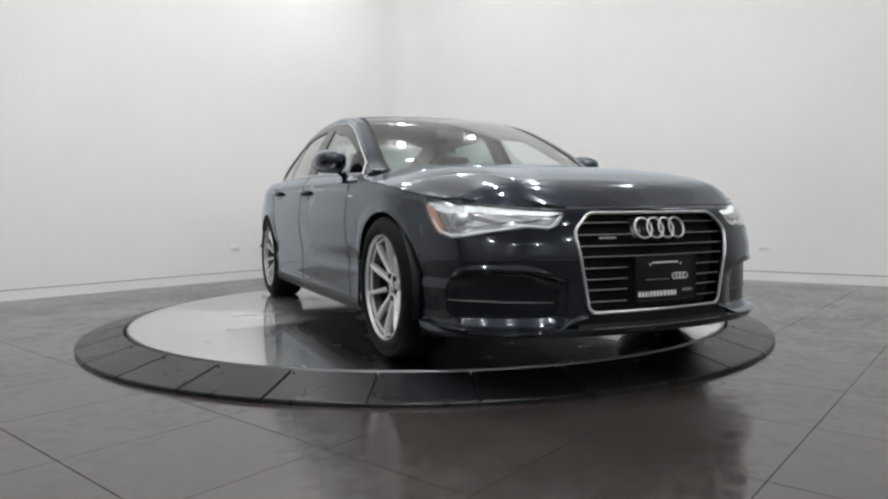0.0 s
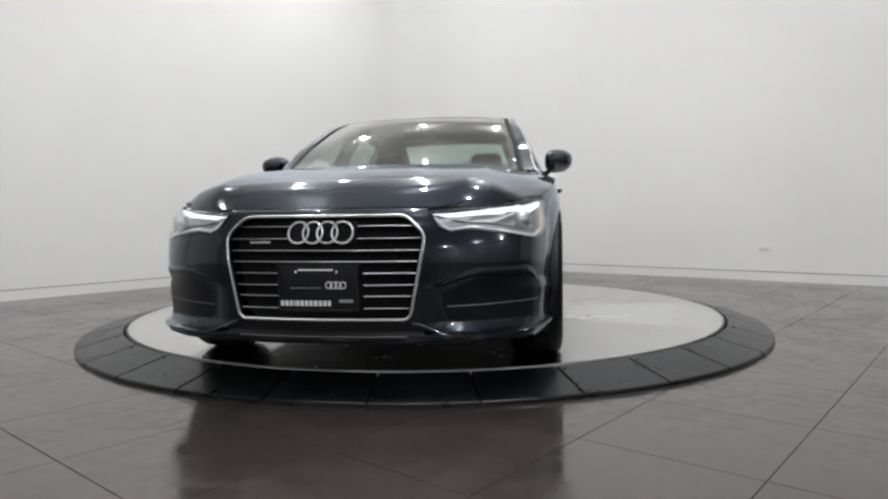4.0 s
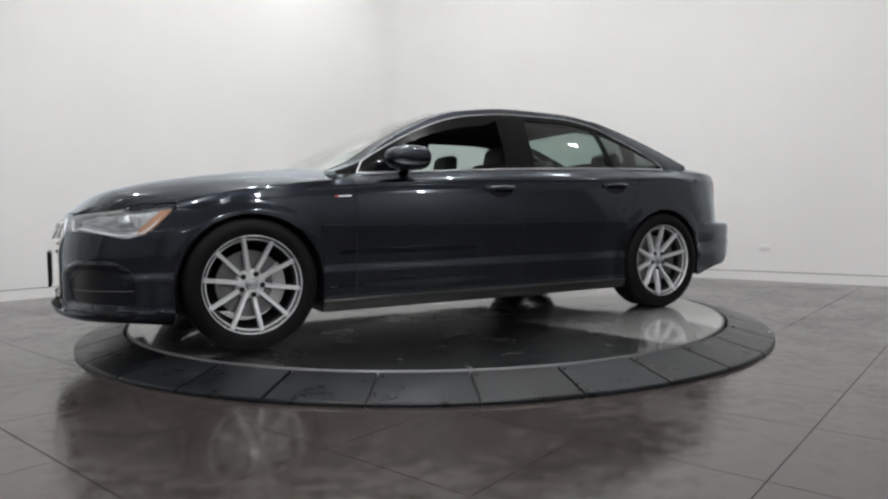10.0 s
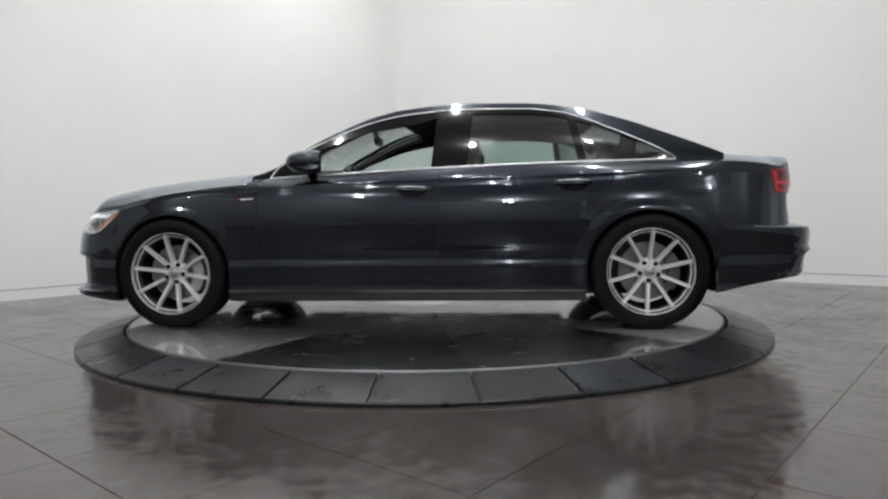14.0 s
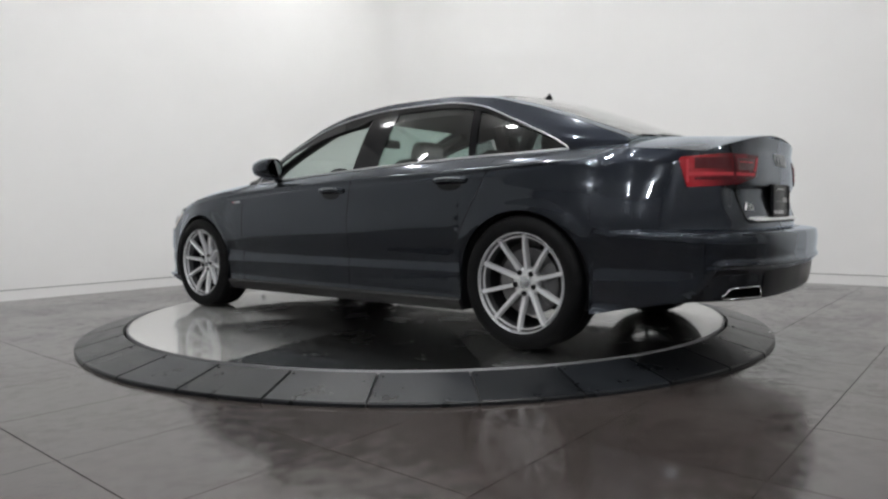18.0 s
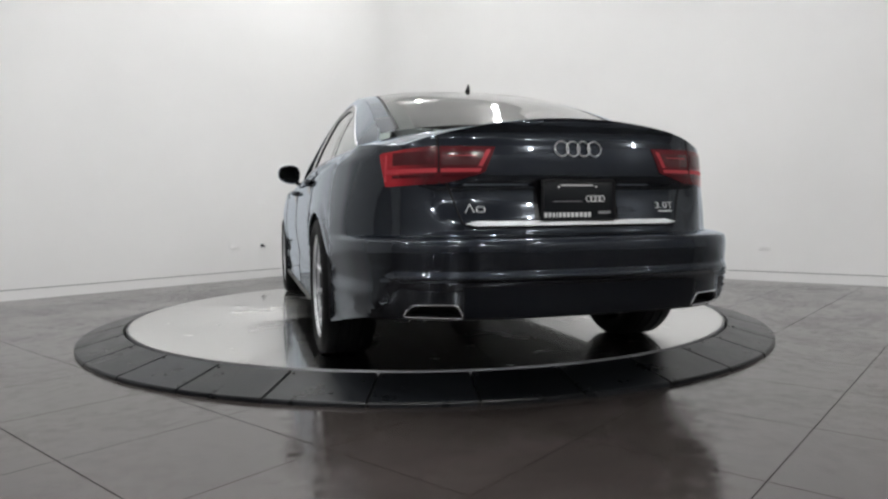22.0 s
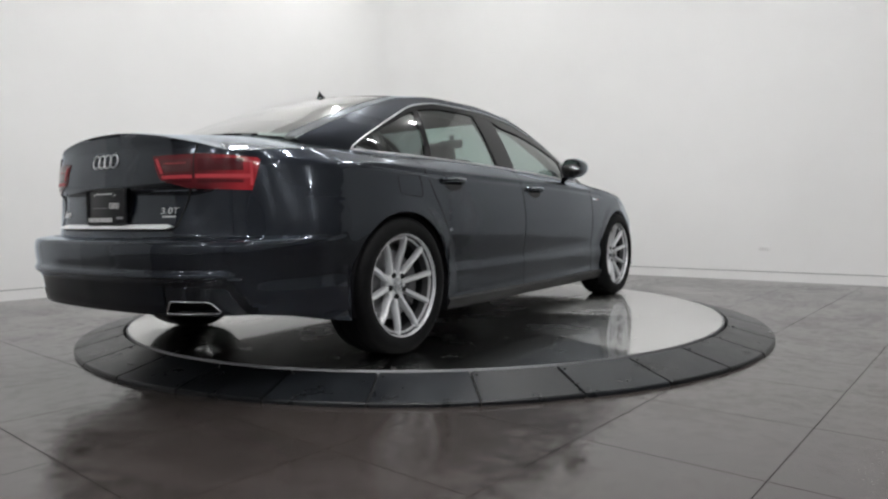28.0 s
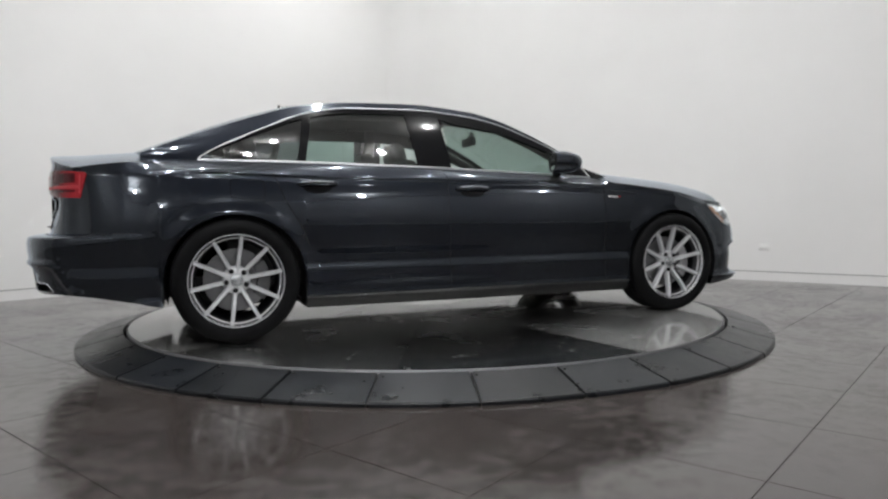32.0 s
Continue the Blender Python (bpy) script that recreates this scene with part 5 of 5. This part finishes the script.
def handles():
    for (x0, x1, z), pair in (((0.042, -0.165, 0.834), DOORS[0]), ((-0.905, -1.115, 0.860), DOORS[1])):
        for sg, door in ((1, pair[0]), (-1, pair[1])):
            def pt(x, zz, off, sg=sg):
                p = at(sx_exact(x), zz, off)
                return Vector((p.x, p.y * sg, p.z))
            pts = []
            for k in range(15):
                t = k / 14
                pts.append(pt(x0 + (x1 - x0) * t, z + 0.006 * math.sin(math.pi * t) + 0.008, 0.004 + 0.030 * math.sin(math.pi * t) ** 0.5))
            h = part("handle", tube_bm(pts, 0.012, 10, flat=1.15), M_PAINT, door, "body-coloured handle")
            part("handle_strip", tube_bm([p + Vector((0, 0.011 * sg, 0.006)) for p in pts[1:-1]], 0.0020, 6), M_SLAT, h)

            # flat disc on the skin; its black paints the recess's shade
            def cup(a, b, sg=sg):
                t = 2 * math.pi * a
                xm = (x0 + x1) / 2
                p = at(sx_exact(xm + 0.080 * b * math.cos(t)), z - 0.012 + 0.034 * b * math.sin(t), 0.0022)
                return Vector((p.x, p.y * sg, p.z))
            part("handle_cup", grid_bm(cup, 24, 3), M_GLOSSBLACK, door, "flat dark disc for the finger recess's shade")
    for sg in (1, -1):
        for x0, x1, m in ((1.012, 0.998, M_RED_INK), (0.995, 0.918, M_SATIN)):
            def bar(u, v, sg=sg, x0=x0, x1=x1):
                p = at(sx_exact(x0 + (x1 - x0) * u), 0.786 + 0.008 * v + 0.005 * u, 0.003)
                return Vector((p.x, p.y * sg, p.z))
            part("wing_badge", grid_bm(bar, 3, 1), m, CAR, "small badge bar")
    # fuel flap seam on the right
    loop = dense(rounded([(-1.30, 0.775), (-1.48, 0.785), (-1.48, 0.890), (-1.30, 0.885)], 0.03), 0.02)
    pts = [at(sx_exact(x), z, 0.0005) for x, z in loop]
    part("fuel_flap_seam", tube_bm([(p.x, -p.y, p.z) for p in pts], 0.0016, 5, closed=True, up=(0, 1, 0)), M_DARK, CAR)


handles()


def aerial():
    base = roof_at(-1.03, 1.0)
    bm = bmesh.new()
    rows = []
    for k in range(9):
        t = k / 8
        h = 0.052 * t
        rear, frontx = -0.020 * t - 0.045 * (1 - t), 0.075 * (1 - t) ** 1.7 - 0.012 * t
        w = 0.017 * (1 - t) ** 0.8 + 0.0022
        cx = base.x + 0.01
        rows.append([bm.verts.new(p) for p in ((cx + frontx, 0, base.z + h), (cx + (frontx + rear) / 2, w, base.z + h - 0.003), (cx + rear, 0, base.z + h), (cx + (frontx + rear) / 2, -w, base.z + h - 0.003))])
    for p, q in zip(rows, rows[1:]):
        for j in range(4):
            bm.faces.new((p[j], p[(j + 1) % 4], q[(j + 1) % 4], q[j]))
    bm.faces.new(rows[-1])
    bmesh.ops.recalc_face_normals(bm, faces=bm.faces[:])
    part("aerial", bm, M_GLOSSBLACK, CAR, "small black fin aerial")


aerial()


# ---- under and inside ----
def seat(x, y, name="front_seat"):
    e = part(name, box_bm(x - 0.24, x + 0.26, y - 0.25, y + 0.25, 0.34, 0.52, 0.06, 3), M_LEATHER, CAR, "black leather seat")

    def back(zoff, w0, w1, h, th, x0, lean, nm):
        bm = box_bm(-th / 2, th / 2, -w0, w0, 0, h, 0.045, 3)
        for v in bm.verts:
            k = v.co.z / h
            v.co.y *= 1 - (1 - w1 / w0) * k
            v.co.x += -lean * v.co.z
        for v in bm.verts:
            v.co += Vector((x0, y, zoff))
        return part(nm, bm, M_LEATHER, e)
    back(0.44, 0.26, 0.23, 0.60, 0.15, x - 0.22, 0.30, "backrest")
    back(0.985, 0.135, 0.115, 0.17, 0.11, x - 0.40, 0.18, "headrest")
    for dy in (-0.045, 0.045):
        part("headrest_post", tube_bm([(x - 0.375, y + dy, 0.92), (x - 0.39, y + dy, 1.02)], 0.007, 6), M_SATIN, e)


def inside_cabin():
    part("underbody", box_bm(-1.78, 1.95, -0.74, 0.74, 0.185, 0.36, 0.05, 2), M_DARK, CAR)
    part("exhaust_box", box_bm(-2.28, -1.85, -0.52, 0.52, 0.285, 0.38, 0.04, 3), M_CALIPER, CAR)
    part("cabin_floor", box_bm(-1.70, 1.0, -0.79, 0.79, 0.30, 0.36), M_BLACK, CAR, smooth=False)
    for sg in (1, -1):
        part("door_trim", box_bm(-1.50, 0.85, sg * 0.765 - 0.02, sg * 0.765 + 0.02, 0.34, 0.935, 0.015), M_LEATHER, CAR)
    part("dashboard", box_bm(0.42, 0.95, -0.74, 0.74, 0.52, 0.925, 0.07, 3), M_LEATHER, CAR, "black padded dashboard")
    part("instrument_hood", box_bm(0.42, 0.66, 0.20, 0.56, 0.88, 0.985, 0.04, 3), M_LEATHER, CAR)
    part("cowl", box_bm(0.90, 1.16, -0.70, 0.70, 0.86, 0.925, 0.02), M_BLACK, CAR, "black plastic cowl below the windscreen")
    seat(0.02, 0.38)
    seat(0.02, -0.38)
    part("rear_bench", box_bm(-1.18, -0.68, -0.66, 0.66, 0.36, 0.56, 0.06, 3), M_LEATHER, CAR, "black leather rear bench")
    bm = box_bm(-0.07, 0.07, -0.66, 0.66, 0, 0.50, 0.05, 3)
    for v in bm.verts:
        v.co += Vector((-1.16 - 0.38 * v.co.z, 0, 0.48))
    part("rear_backrest", bm, M_LEATHER, CAR)
    for y in (-0.40, 0.40):
        part("rear_headrest", box_bm(-1.44, -1.33, y - 0.13, y + 0.13, 0.955, 1.14, 0.045, 3), M_LEATHER, CAR)
    part("parcel_shelf", box_bm(-1.85, -1.36, -0.64, 0.64, 0.93, 0.965, 0.01), M_LEATHER, CAR)
    wheel_c = Vector((0.36, 0.38, 0.85))
    pts = []
    for k in range(36):
        t = 2 * math.pi * k / 36
        pts.append(wheel_c + Vector((0.08 * math.sin(t), 0.185 * math.cos(t), 0.168 * math.sin(t))))
    sw = part("steering_wheel", tube_bm(pts, 0.017, 8, closed=True, up=(1, 0, 0)), M_LEATHER, CAR, "black leather steering wheel")
    part("steering_hub", box_bm(0.35, 0.45, 0.30, 0.46, 0.79, 0.90, 0.03), M_LEATHER, sw)
    mr = part("inner_mirror", box_bm(0.29, 0.325, -0.11, 0.11, 1.195, 1.262, 0.014), M_BLACK, CAR, "black inside mirror")
    part("mirror_stem", tube_bm([(0.315, 0, 1.25), (0.335, 0, 1.30)], 0.018, 8), M_BLACK, mr)
    for sg in (1, -1):
        a = [roof_at(0.95 - 0.9 * k / 20, 0.05, -0.025) for k in range(21)]
        part("inner_pillar", tube_bm([(p.x - 0.03, (p.y - 0.02) * sg, p.z - 0.02) for p in a], 0.035, 8, flat=0.7), M_LEATHER, CAR)
        c = [Vector((-0.275 - 0.035 * k / 10, (side_at(-0.275, k / 10 * 0.95).y - 0.05) * sg, side_at(-0.275, k / 10 * 0.95).z)) for k in range(11)]
        part("inner_pillar", tube_bm(c, 0.045, 8, flat=0.6), M_LEATHER, CAR)
        c = [Vector((-1.35 - 0.03 * k / 10, (side_at(-1.35, k / 10 * 0.78).y - 0.07) * sg, side_at(-1.35, k / 10 * 0.78).z)) for k in range(11)]
        part("inner_pillar", tube_bm(c, 0.05, 8, flat=0.6), M_LEATHER, CAR)
    # white sticker in the windscreen's upper corner
    part("windscreen_sticker", grid_bm(lambda u, v: roof_at(0.10 - 0.035 * v, 0.16 + 0.12 * u, 0.003), 4, 2), M_WHITE_INK, CAR, "small white printed sticker")


inside_cabin()


# ---- wheels ----
def wheel():
    """A ten-spoke alloy wheel; its face points to +y, hub at the origin."""
    w = new("wheel")
    ty = [(0.246, -0.112), (0.262, -0.122), (0.300, -0.127), (0.326, -0.117), (0.3385, -0.100), (0.3415, -0.06), (0.3420, -0.0545), (0.336, -0.053), (0.336, -0.047), (0.342, -0.0455), (0.3425, -0.004),
          (0.336, -0.003), (0.336, 0.003), (0.3425, 0.004), (0.342, 0.0455), (0.336, 0.047), (0.336, 0.053), (0.3420, 0.0545), (0.3415, 0.06), (0.3385, 0.100), (0.326, 0.117), (0.300, 0.127), (0.280, 0.1275),
          (0.262, 0.122), (0.252, 0.114), (0.246, 0.112)]
    part("tyre", lathe_bm(ty, 72), M_TYRE, w, "black rubber tyre")
    rim = new("rim")
    rim.parent = w
    rp = [(0.225, -0.115), (0.225, 0.02), (0.229, 0.060), (0.231, 0.096), (0.2395, 0.100), (0.2495, 0.112), (0.2535, 0.1165), (0.2565, 0.114), (0.255, 0.106), (0.248, 0.100)]
    part("barrel", lathe_bm(rp[:4], 80), M_BARREL, rim, "inside of the rim, darkened for its shade")
    part("rim_lip", lathe_bm([(0.2455, 0.102), (0.2470, 0.111), (0.2510, 0.1165), (0.2565, 0.114), (0.255, 0.106), (0.248, 0.100)], 80), M_RIM, rim, "silver painted alloy")
    # groove coloured dark, as shade between lip and spoke ring
    part("rim_groove", lathe_bm([(0.2370, 0.092), (0.2415, 0.084), (0.2455, 0.102)], 80), M_BARREL, rim)
    part("spoke_ring", lathe_bm([(0.2285, 0.084), (0.2290, 0.0950), (0.2350, 0.0965), (0.2372, 0.092)], 80), M_RIM, rim)
    part("inner_barrel", lathe_bm([(0.222, 0.05), (0.215, -0.02), (0.205, -0.09), (0.222, -0.11)], 48), M_BLACK, rim)

    def spoke(k):
        bm = bmesh.new()
        a = 2 * math.pi * k / 10 + math.pi / 2
        e1 = Vector((math.cos(a), 0, math.sin(a)))
        e2 = Vector((-math.sin(a), 0, math.cos(a)))
        rows = []
        n = 8
        for i in range(n + 1):
            t = i / n
            r = 0.040 + (0.2475 - 0.040) * t
            wd = 0.0112 - 0.0012 * t + 0.004 * (t > 0.93)
            top = 0.064 + 0.036 * smooth(0.0, 0.9, t)
            dp = 0.040 - 0.012 * t
            row = []
            for u, h in ((-1.15, -dp), (-1.0, -0.006), (-0.62, 0.0), (0, -0.0022), (0.62, 0.0), (1.0, -0.006), (1.15, -dp)):
                row.append(bm.verts.new(e1 * r + e2 * wd * u + Vector((0, top + h, 0))))
            rows.append(row)
        for p, q in zip(rows, rows[1:]):
            for j in range(6):
                bm.faces.new((p[j], p[j + 1], q[j + 1], q[j]))
        bmesh.ops.recalc_face_normals(bm, faces=bm.faces[:])
        return bm
    for k in range(10):
        part("spoke", spoke(k), M_RIM, rim)
    part("hub", lathe_bm([(0.078, 0.02), (0.074, 0.052), (0.066, 0.060), (0.036, 0.064), (0.034, 0.060), (0.0005, 0.060)], 40), M_RIM, rim)
    part("centre_cap", lathe_bm([(0.033, 0.060), (0.0325, 0.069), (0.030, 0.071), (0.0005, 0.0725)], 32), M_SILVERPL, rim, "grey centre cap")
    for k in range(5):
        a = 2 * math.pi * (k + 0.5) / 5 + math.pi / 2
        bm = lathe_bm([(0.0005, 0.0695), (0.0095, 0.0695), (0.0105, 0.0675), (0.0135, 0.0690), (0.0145, 0.0660), (0.0150, 0.05)], 14)
        for v in bm.verts:
            v.co += Vector((0.056 * math.cos(a), 0, 0.056 * math.sin(a)))
        part("wheel_bolt", bm, M_BLACK, rim, "recessed dark bolt")
    part("brake_disc", lathe_bm([(0.075, 0.0), (0.075, 0.018), (0.085, 0.020), (0.172, 0.020), (0.173, 0.0), (0.172, -0.012), (0.075, -0.012)], 56), M_BRAKE, w, "grey steel disc")
    part("disc_hat", lathe_bm([(0.0005, 0.030), (0.070, 0.030), (0.074, 0.02)], 32), M_CALIPER, w)
    return w, rim


def caliper():
    bm = bmesh.new()
    rows = []
    for i in range(13):
        a = radians(-38 + 76 * i / 12)
        row = []
        for r, y in ((0.110, 0.028), (0.116, 0.044), (0.165, 0.048), (0.182, 0.040), (0.186, -0.03)):
            row.append(bm.verts.new((-r * math.cos(a), y, r * math.sin(a))))
        rows.append(row)
    for p, q in zip(rows, rows[1:]):
        for j in range(4):
            bm.faces.new((p[j], p[j + 1], q[j + 1], q[j]))
    bm.faces.new(rows[0])
    bm.faces.new(rows[-1])
    bmesh.ops.recalc_face_normals(bm, faces=bm.faces[:])
    return bm


def mount_wheels():
    w, rim = wheel()
    cals = {AXLE: finish(caliper(), "brake_caliper", M_CASTGREY), -AXLE: finish(caliper(), "brake_caliper", M_CALIPER)}
    first = True
    for xc, rots in ((AXLE, (10.0, -5.0)), (-AXLE, (-4.0, -7.4))):
        for sgn, rot in zip((1, -1), rots):
            m = pose(xc, 0.808 * sgn, HUB_Z + 0.004, 0, 0, 0 if sgn > 0 else 180) @ pose(0, 0, 0, 0, rot, 0)
            if first:
                ob, first = w, False
                ob.matrix_basis = m
            else:
                ob = copy_thing(w, m)
            ob.parent = CAR
            c = part("brake_caliper", cals[xc], None, CAR)
            c.matrix_basis = pose(xc, 0.808 * sgn, HUB_Z, 0, 0, 0 if sgn > 0 else 180)
            # wheel well liner

            def liner(a, b, s=sgn, x=xc):
                t = math.pi * (1.20 * a - 0.10)
                return (x + 0.368 * math.cos(t), s * (0.915 - 0.42 * b), HUB_Z + 0.360 * math.sin(t))
            part("wheel_liner", grid_bm(liner, 24, 3), M_BLACK, CAR)
            for dx in (-0.3725, 0.3725):
                x = xc + dx
                yb = at(sx_exact(x), 0.26).y - 0.002
                lo, hi = sorted((sgn * 0.55, sgn * yb))
                part("liner_edge", box_bm(x - 0.002, x + 0.002, lo, hi, c_bottom(x) + 0.004, HUB_Z + 0.05), M_BLACK, CAR, smooth=False)
            part("liner_wall", box_bm(xc - 0.372, xc + 0.372, sgn * 0.50 - 0.01, sgn * 0.50 + 0.01, 0.225, 0.70), M_DARK, CAR, smooth=False)


mount_wheels()


# ---- floor tiles ----
TILE_U, TILE_V = 0.600, 0.606


def floor():
    du = Vector((math.cos(radians(-41.5)), math.sin(radians(-41.5))))
    dv = Vector((-du.y, du.x))
    quad = [END_L, CORNER, END_R, BACK]
    ctr = sum(quad, Vector((0, 0))) / 4
    big = [ctr + (v - ctr) * 1.05 for v in quad]
    bm = bmesh.new()
    lo = [bm.verts.new((v.x, v.y, -0.2)) for v in big]
    hi = [bm.verts.new((v.x, v.y, -0.0035)) for v in big]
    bm.faces.new(lo)
    bm.faces.new(hi[::-1])
    for k in range(4):
        bm.faces.new((lo[k], hi[k], hi[(k + 1) % 4], lo[(k + 1) % 4]))
    bmesh.ops.recalc_face_normals(bm, faces=bm.faces[:])
    base = tagged(part("floor", bm, M_GROUT, smooth=False), "polished charcoal porcelain tile floor with dark joints", "floor", kind="structure")
    g = 0.0012
    tb = box_bm(g, TILE_U - g, g, TILE_V - g, -0.004, 0.0)
    for v in tb.verts:
        if v.co.z > -0.001:
            v.co.x += 0.0008 * (1 if v.co.x < 0.3 else -1)
            v.co.y += 0.0008 * (1 if v.co.y < 0.3 else -1)
    rest = bmesh.new()
    cells = []
    for i in range(-30, 38):
        for j in range(-38, 24):
            o = du * (0.375 + TILE_U * i) + dv * (-2.905 + TILE_V * j)
            c = o + du * TILE_U / 2 + dv * TILE_V / 2
            if inside([tuple(v) for v in big], c.x, c.y):
                cells.append(((c - Vector((0, -1.2))).length, o, c))
    cells.sort(key=lambda q: q[0])
    me = finish(tb.copy(), "tile", M_TILE, smooth=False)
    rot = Matrix.Rotation(radians(-41.5), 4, "Z")
    n = 0
    for d, o, c in cells:
        if c.length < R_DISC - 0.55:
            continue
        m = Matrix.Translation((o.x, o.y, 0)) @ rot
        if n < 290:
            t = part("tile", me, None, base)
            t.matrix_world = m
            n += 1
        else:
            mp = [rest.verts.new(m @ v.co) for v in tb.verts]
            tb.verts.index_update()
            for f in tb.faces:
                rest.faces.new([mp[v.index] for v in f.verts])
    tb.free()
    if len(rest.faces):
        tagged(part("far_tiles", rest, M_TILE, base, smooth=False), kind="stuff")


floor()


# ---- what moves: the disc and the car on it turn together ----
def motions():
    steps = [k for k in range(0, 33)]
    walk(TABLE, [(float(t), pose(0, 0, 0, 0, 0, table_yaw(t))) for t in steps])
    rows = []
    for t in steps:
        a = radians(table_yaw(t))
        ox, oy = CAR_OFF
        rows.append((float(t), pose(ox * math.cos(a) - oy * math.sin(a), ox * math.sin(a) + oy * math.cos(a), DISC_Z + 0.001, 0, 0, table_yaw(t))))
    walk(CAR, rows)


motions()
